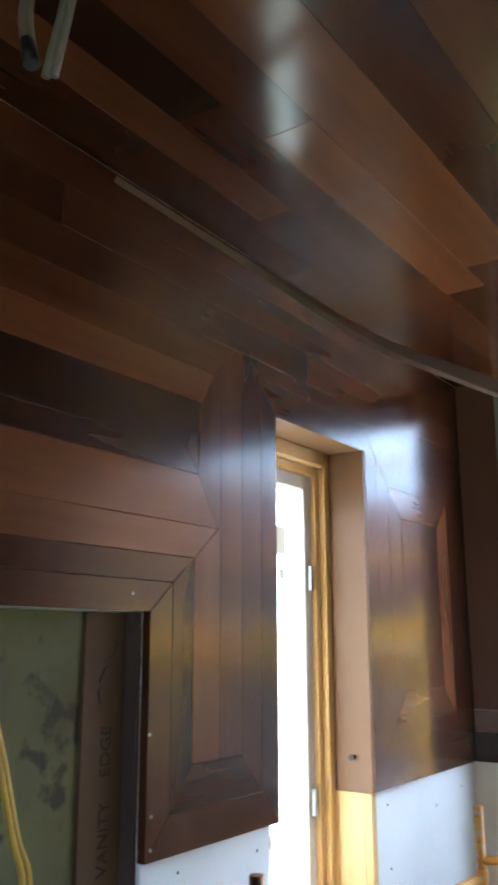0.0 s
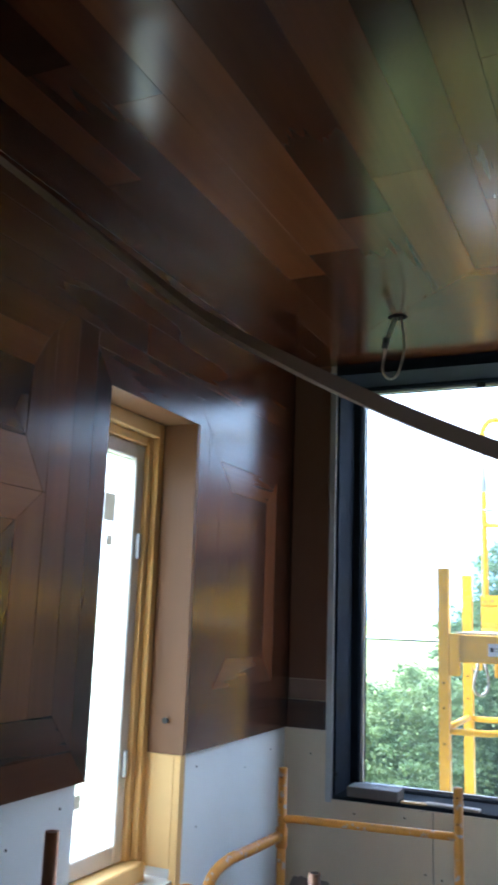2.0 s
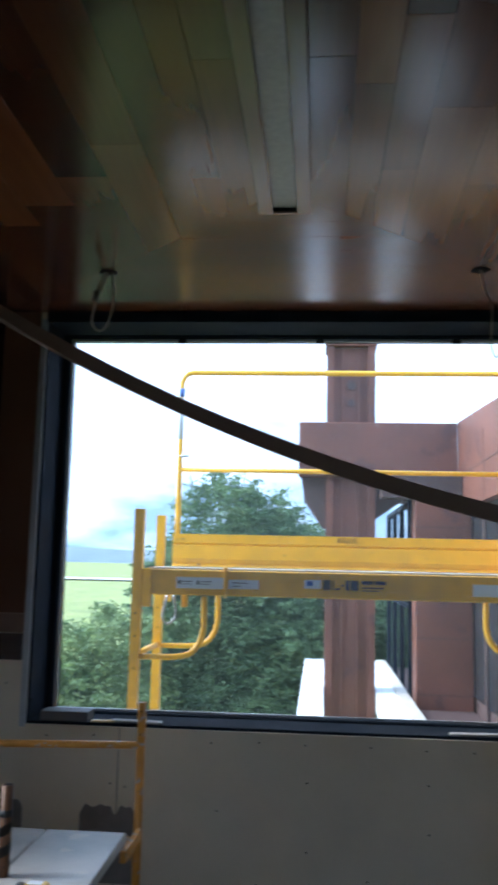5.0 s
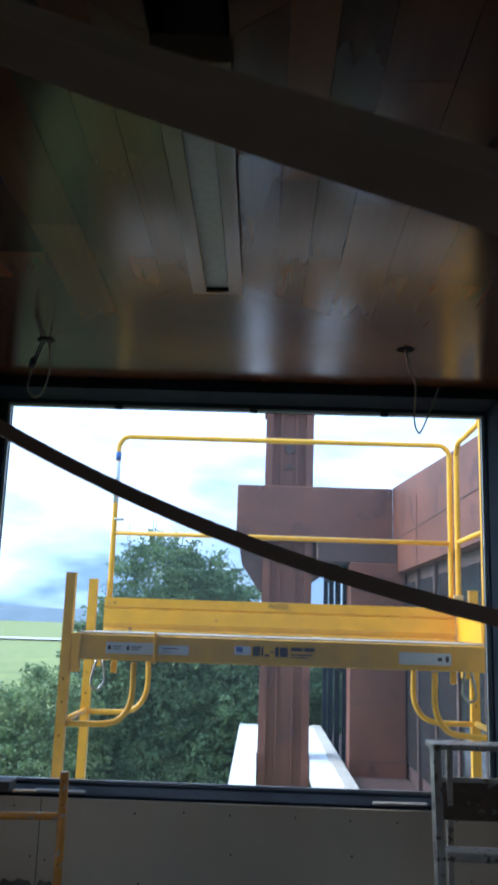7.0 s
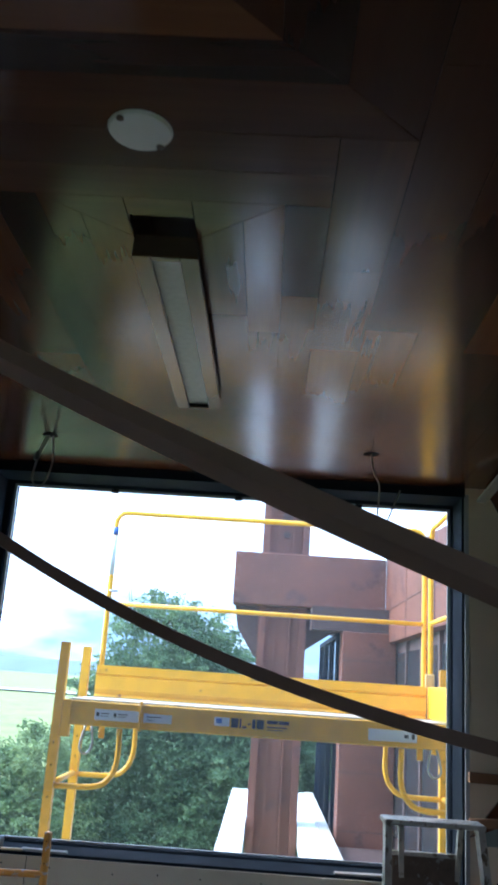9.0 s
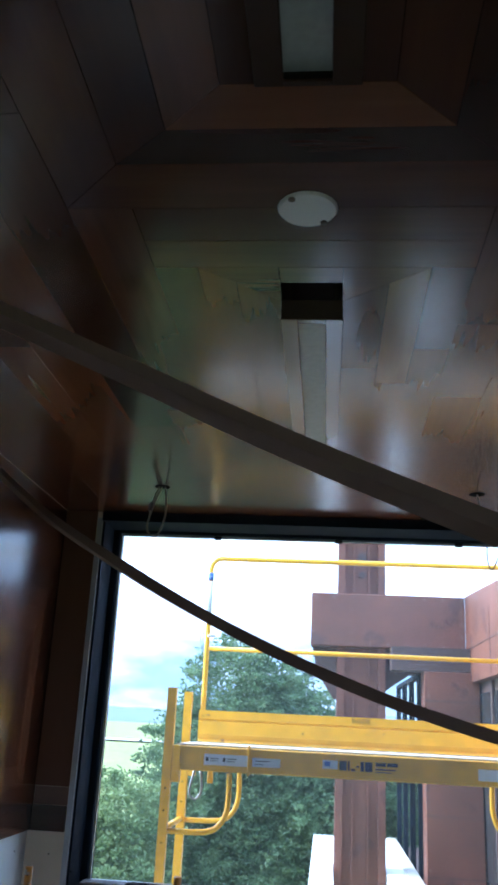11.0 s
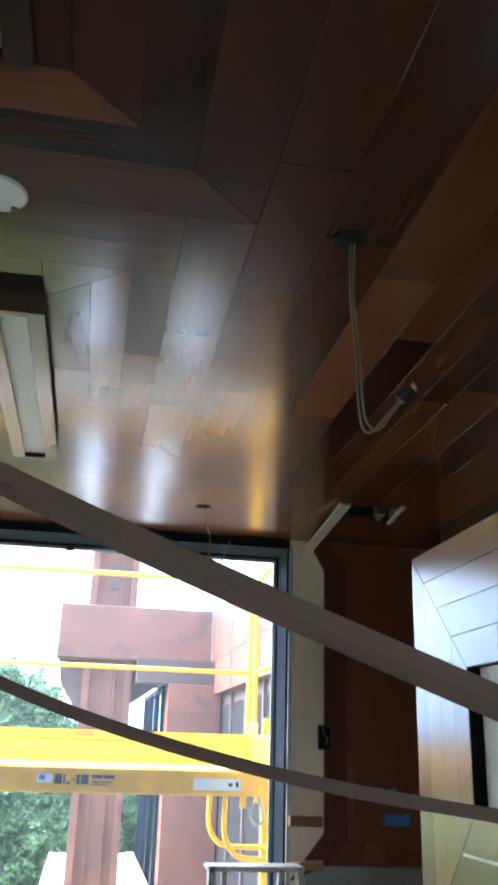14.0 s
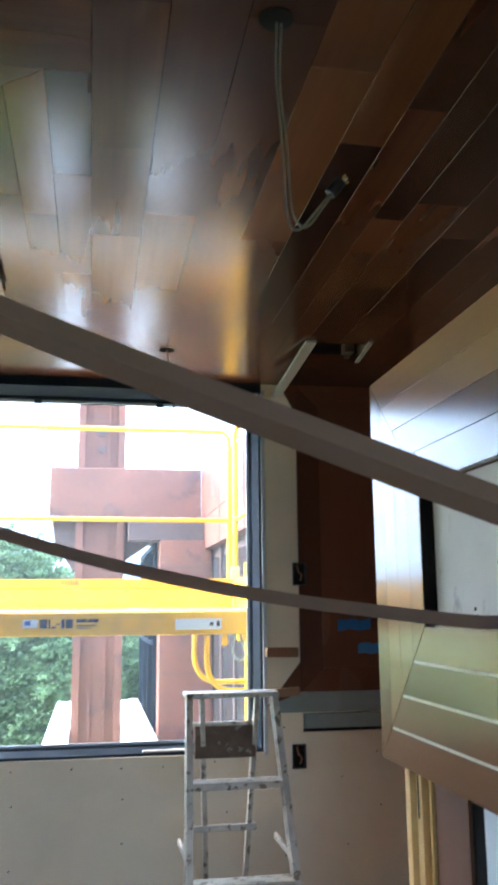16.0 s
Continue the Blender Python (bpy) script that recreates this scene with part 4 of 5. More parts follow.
# ---------------------------------------------------------------- lamps and openings in the ceiling
def strip_lamp(x0, x1, y0, y1, z, w, label, plate):
    ob = thing("ceiling_lamp", ((x0 + x1) / 2, (y0 + y1) / 2, ZC), label, "lamp", "recessed strip lamps")
    for a, b, c, d in ((x0, x0 + w, y0, y1), (x1 - w, x1, y0, y1), (x0 + w, x1 - w, y0, y0 + 0.02), (x0 + w, x1 - w, y1 - 0.012, y1)):
        part("trim", boxed(a, b, c, d, z, z + 0.006, bevel=0.0015), plate, ob)
    for a, b in ((x0 + w - 0.003, x0 + w), (x1 - w, x1 - w + 0.003)):
        part("lip", boxed(a, b, y0 + 0.02, y1 - 0.02, z + 0.006, z + 0.045), plate, ob)
    part("lens", boxed(x0 + w, x1 - w, y0 + 0.02, y1 - 0.018, z + 0.012, z + 0.022), LENS, ob, "frosted speckled unlit lens")
    part("housing", box(bmesh.new(), x0 + w - 0.02, x1 - w + 0.02, y0 - 0.14, y1 - 0.01, z + 0.12, z + 0.13), BOXWOOD, ob)
    # Cap and plate coloured dark to stand for the shaded box and end slit.
    part("end_cap", boxed(x0 + 0.002, x1 - 0.002, y0, y0 + 0.004, z + 0.004, z + 0.05), BOXWOOD, ob)
    part("end_plate", boxed(x0 + w, x1 - w, y1 - 0.0175, y1 - 0.0125, z + 0.004, z + 0.02), DARK, ob)
    return ob


strip_lamp(-0.108, 0.035, 1.672, 2.706, 2.402, 0.04, "unlit recessed strip lamp with satin brown trim in the wood ceiling", TRIMWOOD)
BROWNTRIM = plain("brown_painted_trim", (0.045, 0.02, 0.011), 0.75)
BROWNTRIM.node_tree.nodes["Principled BSDF"].inputs["Specular IOR Level"].default_value = 0.2
strip_lamp(-0.112, 0.048, 0.25, 0.955, 2.425, 0.044, "unlit recessed strip lamp with dark trim in the wood ceiling", BROWNTRIM)

cover = thing("ceiling_cover_plate", (-0.039, 1.291, ZC), "round white cover plate screwed to the wood ceiling", "cover plate")
bm = bmesh.new()
bmesh.ops.create_cone(bm, cap_ends=True, segments=40, radius1=0.052, radius2=0.056, depth=0.005, matrix=Matrix.Translation((-0.039, 1.291, ZC - 0.0027)))
part("plate", bm, WHITE, cover)
for dx, dy in ((0.030, 0.037), (-0.028, -0.039)):
    part("screw", disc(bmesh.new(), (-0.039 + dx, 1.291 + dy, ZC - 0.005), 0.0065, -0.003, 2, 12), RUST, cover)


def cable_hole(x, y, lines, label, r=0.031, tip=None, thick=0.0023):
    ob = thing("ceiling_cable", (x, y, ZC), label, "cable", "cables hanging from the ceiling")
    # A flat dark disc stands in for the shaded hole.
    part("hole_cup", disc(bmesh.new(), (x, y, ZC - 0.0015), r, -0.0012, 2, 28), DARK, ob, "flat dark disc in place of a round cable hole")
    for pts in lines:
        part("wire", tube([(x + a, y + b, z) for a, b, z in pts], thick, 8, smooth=True), CABLE, ob)
    if tip:
        part("connector", tube([(x + a, y + b, z) for a, b, z in tip], 0.011, 8), BLACK, ob, "black taped cable end")
    return ob


cable_hole(0.616, 1.294, [[(0.004, 0.01, ZC), (-0.001, 0, 2.32), (0.008, 0, 2.20), (0.012, 0, 2.10), (0.02, 0, 2.056), (0.036, 0, 2.052), (0.058, -0.004, 2.078), (0.092, -0.01, 2.122)],
                          [(0.012, 0.01, ZC), (0.006, 0.003, 2.32), (0.016, 0.003, 2.20), (0.021, 0.002, 2.10), (0.030, 0.002, 2.066), (0.048, 0, 2.057), (0.072, -0.006, 2.088), (0.094, -0.01, 2.12)]],
           "pale twin cable hanging from a hole in the wood ceiling", tip=[(0.086, -0.008, 2.114), (0.104, -0.012, 2.137)])
plug = bpy.data.objects["ceiling_cable"]
for k, (dx, dz) in enumerate(((0.012, 0.006), (0.009, 0.012), (0.014, -0.001))):
    part("bare_end", tube([(0.719, 1.282, 2.136), (0.719 + dx, 1.28, 2.136 + dz)], 0.0022, 6), CABLE_YELLOW if k else WHITE, plug, "stripped wire end")
cable_hole(-0.70, 1.29, [[(-0.01, 0, ZC), (-0.05, 0, 2.36), (-0.075, 0.0, 2.25), (-0.1, 0, 2.165)], [(0.0, 0, ZC), (-0.04, 0, 2.36), (-0.062, 0.0, 2.25), (-0.085, 0, 2.16)],
                         [(-0.02, 0, ZC), (-0.12, 0, 2.36), (-0.14, 0, 2.29), (-0.132, 0, 2.225)], [(-0.03, 0, ZC), (-0.13, 0, 2.36), (-0.152, 0, 2.29), (-0.142, 0, 2.225)]],
           "white cables with a black connector hanging from the wood ceiling", tip=[(-0.139, 0, 2.235), (-0.128, 0, 2.195)], thick=0.006)
cable_hole(-0.671, 3.269, [[(0.0, 0, ZC), (-0.03, 0, 2.36), (-0.05, 0, 2.27), (-0.03, 0, 2.232), (0.0, 0, 2.245), (0.022, 0, 2.33), (0.012, 0, ZC)],
                           [(-0.012, 0, ZC), (-0.036, 0, 2.37), (-0.045, 0, 2.3)]], "short loop of white cable from the wood ceiling", tip=[(-0.038, 0, 2.37), (-0.044, 0, 2.335)], thick=0.0038)
cable_hole(0.593, 3.269, [[(0.0, 0, ZC), (0.015, 0, 2.36), (0.035, 0, 2.31), (0.03, 0, 2.19), (0.042, 0, 2.143), (0.06, 0, 2.16), (0.115, 0, 2.30)]], "thin dark cable loop hanging from the wood ceiling", thick=0.003)

slot = thing("ceiling_slot", (1.25, 3.19, ZC), "open rectangular cut-out in the ceiling with a hanging pale batten", "ceiling opening")
# Near-black lining stands in for the shade inside the cut-out.
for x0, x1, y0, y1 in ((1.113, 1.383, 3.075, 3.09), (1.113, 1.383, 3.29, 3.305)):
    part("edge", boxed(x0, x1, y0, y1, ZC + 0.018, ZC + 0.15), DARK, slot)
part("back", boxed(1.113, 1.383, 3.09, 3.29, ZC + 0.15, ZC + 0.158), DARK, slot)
part("hanging_strip", sweep(bmesh.new(), [(1.127, 3.055, 2.432), (1.122, 3.36, 2.398), (1.115, 3.66, 2.365)], [(-0.021, -0.006), (0.021, -0.006), (0.021, 0.006), (-0.021, 0.006)]), CABLE, slot, "pale painted strip hanging down at one end")
part("edge_strip", sweep(bmesh.new(), [(1.36, 3.04, 2.434), (1.385, 3.30, 2.432)], [(-0.008, -0.004), (0.008, -0.004), (0.008, 0.004), (-0.008, 0.004)]), CABLE, slot)
part("fitting", disc(boxed(1.31, 1.35, 3.22, 3.27, ZC + 0.01, ZC + 0.05), (1.335, 3.28, ZC), 0.012, 0.03, 2, 10), RUST, slot)


def outlet(x, z):
    ob = thing("outlet_box", (x, YW, z), "open black outlet box with loose wires in the wall", "outlet box", "outlet boxes")
    f = YW - 0.019 if z > 1.3 else YW
    part("back", boxed(x - 0.027, x + 0.027, f - 0.003, f - 0.0005, z - 0.047, z + 0.047), DARK, ob)
    for a, b, c, d in ((-0.03, -0.024, -0.05, 0.05), (0.024, 0.03, -0.05, 0.05), (-0.024, 0.024, -0.05, -0.044), (-0.024, 0.024, 0.044, 0.05)):
        part("rim", boxed(x + a, x + b, f - 0.008, f - 0.0005, z + c, z + d, bevel=0.001), BLACK, ob)
    part("wire", tube([(x - 0.01, f - 0.004, z + 0.04), (x - 0.005, f - 0.012, z + 0.01), (x + 0.008, f - 0.013, z - 0.005), (x + 0.002, f - 0.011, z - 0.03)], 0.0035, 6, True), COPPER, ob)
    return ob


outlet(1.224, 1.578)
outlet(1.214, 0.81)
for x0, x1, z0, z1, k in ((1.395, 1.545, 1.335, 1.375, 0), (1.485, 1.6, 1.235, 1.275, 1)):
    r3, bm = random.Random(k + 20), bmesh.new()
    pts = [(x0 + (x1 - x0) * i / 6, z1 + r3.uniform(-0.006, 0.008)) for i in range(7)] + [(x1 - (x1 - x0) * i / 6, z0 + r3.uniform(-0.006, 0.006)) for i in range(7)]
    lo, hi = [[bm.verts.new((x, YW - d, z)) for x, z in pts] for d in (0.0184, 0.0196)]
    bm.faces.new(hi)
    for i in range(len(pts)):
        bm.faces.new((lo[i], hi[i], hi[(i + 1) % len(pts)], lo[(i + 1) % len(pts)]))
    bmesh.ops.recalc_face_normals(bm, faces=bm.faces)
    whole("masking_tape", bm, TAPE, "torn strip of blue masking tape on the wood panel", "tape", "strips of blue tape")


def sill_piece(name, x0, x1, y0, y1, z0, z1, mat, label, turn=0.0):
    bm = boxed(-(x1 - x0) / 2, (x1 - x0) / 2, -(y1 - y0) / 2, (y1 - y0) / 2, 0, z1 - z0, bevel=0.003)
    bmesh.ops.transform(bm, verts=bm.verts, matrix=Matrix.Translation(((x0 + x1) / 2, (y0 + y1) / 2, z0)) @ Matrix.Rotation(radians(turn), 4, "Z"))
    return whole(name, bm, mat, label, "offcut", "offcuts on the sill")


SILL = OZ0 + 0.0115
GREYWOOD = wood("weathered_grey_offcut", "x", "object", [(0.12, 0.11, 0.105), (0.2, 0.19, 0.18), (0.27, 0.26, 0.25)], 0.7)
sill_piece("wood_block", -0.985, -0.80, 3.765, 3.86, SILL, SILL + 0.036, GREYWOOD, "weathered grey wood block on the window sill")
sill_piece("wood_shim", -0.79, -0.70, 3.765, 3.79, SILL, SILL + 0.008, PINE_X, "small pale wood shim on the window sill", 4)
sill_piece("wood_shim", -0.71, -0.52, 3.77, 3.80, SILL, SILL + 0.010, DECKMAT, "small pale wood shim on the window sill", -5)
sill_piece("wood_shim", 0.55, 0.75, 3.77, 3.80, SILL, SILL + 0.009, DECKMAT, "small pale wood shim on the window sill", 3)
for x0, x1, z0, z1, k in ((1.075, 1.215, 1.055, 1.09, 7), (1.07, 1.21, 1.225, 1.265, -2)):
    bm = boxed(x0, x1, YW - 0.04, YW - 0.0055, z0, z1, bevel=0.002)
    bmesh.ops.rotate(bm, verts=bm.verts, cent=(x0, YW, z0), matrix=Matrix.Rotation(radians(-k * 0.5), 3, "Y"))
    whole("wood_cleat", bm, REVEAL, "short raw brown wood cleat fixed to the drywall", "cleat", "cleats beside the window")


# ---------------------------------------------------------------- step ladder
lad = thing("step_ladder", (0.86, 3.4, 0), "worn aluminium step ladder with dirty steps by the window", "ladder")
LT, LY = 1.118, 3.36


def rail_line(x_top, x_foot, y_top, y_foot, z_top):
    return [(x_top, y_top, z_top), (x_foot, y_foot, 0.0)]


CH = [(-0.012, -0.03), (0.012, -0.03), (0.012, 0.03), (-0.012, 0.03)]
for xt, xf in ((0.698, 0.665), (1.024, 1.09)):
    part("front_rail", sweep(bmesh.new(), rail_line(xt, xf, LY, LY - 0.32, LT - 0.01), CH, up=(0, 1, 0)), ALU, lad)
    part("rear_leg", sweep(bmesh.new(), rail_line(xt + (0.055 if xt < 0.8 else -0.055), xf + (0.15 if xt < 0.8 else -0.15), LY + 0.05, 3.70, LT - 0.02), [(-0.009, -0.014), (0.009, -0.014), (0.009, 0.014), (-0.009, 0.014)], up=(0, 1, 0)), ALU, lad)
part("top_cap", boxed(0.682, 1.042, LY - 0.03, LY + 0.09, LT - 0.018, LT, bevel=0.004), ALU, lad)
for z in (0.79, 0.475, 0.18):
    k = (LT - z) / LT
    xa, xb, y = 0.698 - 0.033 * k + 0.012, 1.024 + 0.066 * k - 0.012, LY - 0.32 * k
    part("step", boxed(xa, xb, y - 0.04, y + 0.05, z, z + 0.026, bevel=0.003), ALU, lad, "dusty aluminium step")
part("bucket_shelf", boxed(0.728, 0.97, LY + 0.085, LY + 0.1, 0.865, 0.99, bevel=0.004), RUST, lad, "rusty paint-stained folding shelf plate")
part("shelf_lip", boxed(0.722, 0.976, LY + 0.082, LY + 0.104, 0.985, 1.0, bevel=0.002), ALU, lad)
for z in (0.58, 0.25):
    part("rear_brace", boxed(0.735, 0.985, 3.52 + (0.6 - z) * 0.25, 3.535 + (0.6 - z) * 0.25, z, z + 0.025, bevel=0.002), ALU, lad)
part("spreader", boxed(0.675, 0.685, LY - 0.14, LY + 0.17, 0.545, 0.565), ALU, lad)
part("spreader", boxed(1.055, 1.065, LY - 0.14, LY + 0.17, 0.545, 0.565), ALU, lad)


# ---------------------------------------------------------------- low yellow scaffold inside the room
low = thing("low_scaffold", (-0.8, 3.1, 0), "worn yellow tubular work platform with grey boards indoors", "scaffold")
IY = 3.40
for x in (-1.085, -0.52):
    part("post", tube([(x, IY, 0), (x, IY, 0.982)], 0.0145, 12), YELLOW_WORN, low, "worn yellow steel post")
    for z in (0.955, 0.88, 0.70):
        part("pin_hole", disc(bmesh.new(), (x, IY - 0.0138, z), 0.0026, -0.0012, 1, 8), DARK, low)
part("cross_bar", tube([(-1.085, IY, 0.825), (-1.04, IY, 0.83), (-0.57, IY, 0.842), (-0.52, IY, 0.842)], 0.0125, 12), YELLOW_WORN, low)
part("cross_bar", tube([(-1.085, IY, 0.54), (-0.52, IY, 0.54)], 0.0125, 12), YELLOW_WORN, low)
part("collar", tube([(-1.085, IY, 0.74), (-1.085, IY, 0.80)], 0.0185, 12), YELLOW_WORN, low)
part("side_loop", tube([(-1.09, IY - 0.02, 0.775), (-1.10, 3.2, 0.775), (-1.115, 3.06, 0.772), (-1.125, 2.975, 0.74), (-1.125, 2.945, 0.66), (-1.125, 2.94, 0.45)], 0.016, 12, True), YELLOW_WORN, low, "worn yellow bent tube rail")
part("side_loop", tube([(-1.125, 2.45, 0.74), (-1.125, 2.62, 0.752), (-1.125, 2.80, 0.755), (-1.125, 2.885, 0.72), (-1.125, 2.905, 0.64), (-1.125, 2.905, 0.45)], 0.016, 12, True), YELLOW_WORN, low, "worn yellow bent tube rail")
part("clamp", boxed(-1.145, -1.105, 2.895, 2.955, 0.59, 0.635, bevel=0.004), YELLOW_WORN, low)
part("bolt", disc(bmesh.new(), (-1.105, 2.95, 0.61), 0.008, 0.05, 0, 8), STEEL, low)
GREYBOARD = plain("dusty_grey_platform", (0.40, 0.37, 0.33), 0.4, vary=0.2, scale=5.0, spots=((0.50, 0.44, 0.36), 0.60))
for x0, x1 in ((-1.06, -0.772), (-0.768, -0.515)):
    part("platform_board", boxed(x0, x1, 2.3, 3.21, 0.59, 0.622, bevel=0.004), GREYBOARD, low, "dusty grey platform board")
for x in (-1.045, -0.57):
    part("platform_rail", boxed(x - 0.012, x + 0.012, 2.25, 3.2, 0.54, 0.589), STEEL, low)
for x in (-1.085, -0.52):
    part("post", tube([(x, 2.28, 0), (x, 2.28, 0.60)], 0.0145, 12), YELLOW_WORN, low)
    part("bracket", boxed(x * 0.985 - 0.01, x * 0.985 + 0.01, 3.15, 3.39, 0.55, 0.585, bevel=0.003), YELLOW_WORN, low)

pipe = thing("pipe_stub", (-0.755, 2.8, 0.6225), "upright brown steel tube wrapped in black tape with a side bar", "pipe")
TUBE = plain("dirty_brown_tube", (0.14, 0.065, 0.03), 0.5, 0.1, vary=0.3, scale=30, spots=((0.07, 0.04, 0.025), 0.6))
PX2, PY2 = -0.755, 2.8
part("pipe", tube([(PX2, PY2, 0.6225), (PX2, PY2, 0.853)], 0.0155, 16), TUBE, pipe)
part("bore", disc(bmesh.new(), (PX2, PY2, 0.8532), 0.0125, 0.0006, 2, 16), DARK, pipe)
bm = bmesh.new()
band = [[bm.verts.new((PX2 + 0.0165 * math.cos(0.4 * i), PY2 + 0.0165 * math.sin(0.4 * i), 0.632 + 0.0034 * i + d)) for d in (0, 0.026)] for i in range(41)]
for p, q in zip(band, band[1:]):
    bm.faces.new((p[0], q[0], q[1], p[1])).smooth = True
bmesh.ops.solidify(bm, geom=bm.faces[:], thickness=0.001)
part("wrap", bm, BLACK, pipe, "black tape wound in a spiral")
part("wrap", tube([(PX2, PY2, 0.772), (PX2, PY2, 0.79)], 0.0165, 16), BLACK, pipe, "black tape wrap")
part("side_bar", tube([(PX2 - 0.012, PY2, 0.664), (PX2 - 0.05, PY2, 0.662), (PX2 - 0.22, PY2, 0.653), (PX2 - 0.32, PY2, 0.65)], 0.0125, 12), TUBE, pipe, "dirty brown side bar")
roll = thing("tape_roll", (-0.885, 2.64, 0.6225), "small roll of white tape lying on the platform", "tape")
for r, h, mat, nm in ((0.03, 0.03, WHITE, "tape"), (0.014, 0.0305, DARK, "core")):
    part(nm, disc(bmesh.new(), (-0.90, 2.64, 0.6527), r, h, 0, 20), mat, roll)
stub = thing("wood_stake", (-1.05, 2.051, 0), "brown round wood stake standing by the side wall", "stake")
part("stake", tube([(-1.0, 2.051, 0.0), (-1.0, 2.051, 1.066)], 0.0135, 14), COPPER, stub)
beam = whole("dark_plank", boxed(-1.13, -0.95, 2.42, 2.46, 0.6225, 0.68, bevel=0.004), PLY_Z, "dark dusty plank end lying on the platform", "plank")
cord = thing("extension_cord", (-1.2, 1.5, 0), "yellow extension cord hanging in front of the vanity recess", "cord")
for k in range(2):
    part("cord", tube([(-1.235, 1.55 + 0.012 * k, 1.52), (-1.23, 1.60 + 0.012 * k, 1.40), (-1.22, 1.632 + 0.011 * k, 1.292), (-1.215, 1.667 + 0.010 * k, 1.168), (-1.21, 1.69 + 0.014 * k, 1.09), (-1.20, 1.70, 0.9), (-1.19, 1.68, 0.5), (-1.19, 1.65, 0.006)], 0.0055, 8, True), CABLE_YELLOW, cord)

# small cordless tool at the platform's edge
tool = thing("hand_tool", (-0.63, 2.70, 0.6225), "small yellow and black hand tool lying on the platform", "tool")
part("body", boxed(-0.66, -0.60, 2.675, 2.715, 0.6225, 0.648, bevel=0.006), CABLE_YELLOW, tool)
part("grip", boxed(-0.685, -0.661, 2.68, 2.71, 0.6225, 0.645, bevel=0.005), BLACK, tool)
part("sticker", boxed(-0.652, -0.615, 2.682, 2.708, 0.6481, 0.6486), PAPER, tool, "pale printed sticker")
part("blade", boxed(-0.599, -0.575, 2.688, 2.702, 0.628, 0.634), STEEL, tool)


# ---------------------------------------------------------------- scaffold outside
sc = thing("scaffold", (0.2, 4.6, -3.2), "yellow rolling scaffold with guard rails outside the window", "scaffold")
NYY, FY, SL, SR = 4.335, 4.87, -0.75, 1.20
SQ = [(-0.021, -0.021), (0.021, -0.021), (0.021, 0.021), (-0.021, 0.021)]
for x in (SL, SR):
    for y in (NYY, FY):
        post = part("post", sweep(bmesh.new(), [(x, y, -3.2), (x, y, 1.687)], SQ), YELLOW_SHADED if y < 4.5 else YELLOW, sc)
        for z in (1.22, 1.12, 0.98):
            part("pin_hole", disc(bmesh.new(), (x, y - 0.0212, z), 0.0045, -0.001, 1, 8), DARK, post)
    for z in (1.035, 0.35, -0.4):
        part("rung", tube([(x, NYY + 0.02, z), (x, FY - 0.02, z)], 0.014, 10), YELLOW, sc)
part("beam", boxed(SL + 0.06, SR - 0.06, NYY - 0.015, NYY + 0.015, 1.305, 1.418, bevel=0.004), YELLOW_SHADED, sc, "yellow deck beam with stickers")
part("beam", boxed(SL + 0.06, SR - 0.06, FY - 0.03, FY, 1.30, 1.41, bevel=0.004), YELLOW, sc)
for x in (SL, SR):
    s = 1 if x < 0 else -1
    for y in (NYY, FY):
        part("hook_plate", boxed(min(x + s * 0.022, x + s * 0.064), max(x + s * 0.022, x + s * 0.064), y - 0.02, y + 0.02, 1.25, 1.42, bevel=0.003), YELLOW, sc)
        part("knee_brace", tube([(x + s * 0.305, y, 1.30), (x + s * 0.305, y, 1.15), (x + s * 0.27, y, 1.07), (x + s * 0.20, y, 1.035), (x + s * 0.02, y, 1.03)], 0.0135, 10, True), YELLOW, sc, "yellow bent tube brace")
    part("latch", tube([(x + s * 0.12, NYY + 0.1, 1.3), (x + s * 0.1, NYY + 0.1, 1.2), (x + s * 0.13, NYY + 0.1, 1.17), (x + s * 0.16, NYY + 0.1, 1.21), (x + s * 0.15, NYY + 0.1, 1.3)], 0.006, 8, True), STEEL, sc, "zinc spring latch")
    part("latch_tab", boxed(x + s * 0.2 - 0.014, x + s * 0.2 + 0.014, NYY + 0.1, NYY + 0.115, 1.245, 1.30, bevel=0.003), YELLOW, sc)
part("deck", boxed(SL + 0.045, SR - 0.045, NYY + 0.016, FY - 0.031, 1.405, 1.427, bevel=0.002), DECKMAT, sc, "pale weathered plywood deck")
GL, GR, GY2 = -0.667, 1.095, 4.885
part("guard_rail", tube([(GL, GY2, 1.43), (GL, GY2, 2.30), (GL, GY2, 2.39), (GL + 0.02, GY2, 2.43), (GL + 0.06, GY2, 2.447), (GL + 0.2, GY2, 2.447), (GR - 0.2, GY2, 2.447), (GR - 0.06, GY2, 2.447), (GR - 0.02, GY2, 2.43), (GR, GY2, 2.39), (GR, GY2, 2.30), (GR, GY2, 1.43)], 0.0145, 12, True), YELLOW, sc, "yellow tubular guard rail")
part("mid_rail", tube([(GL, GY2, 1.93), (GR, GY2, 1.926)], 0.0125, 10), YELLOW, sc)
part("strap", boxed(-0.358, -0.346, NYY - 0.022, NYY + 0.02, 1.295, 1.432, bevel=0.002), YELLOW_SHADED, sc, "thin yellow strap round the beam")
part("label", tube([(GL, GY2, 2.315), (GL, GY2, 2.36)], 0.0152, 12), BLUEINK, sc, "small blue and white label wrapped round the rail")
part("sleeve", tube([(GL, GY2, 2.09), (GL, GY2, 2.31)], 0.0149, 12), PAPER, sc, "worn pale sleeve on the rail")
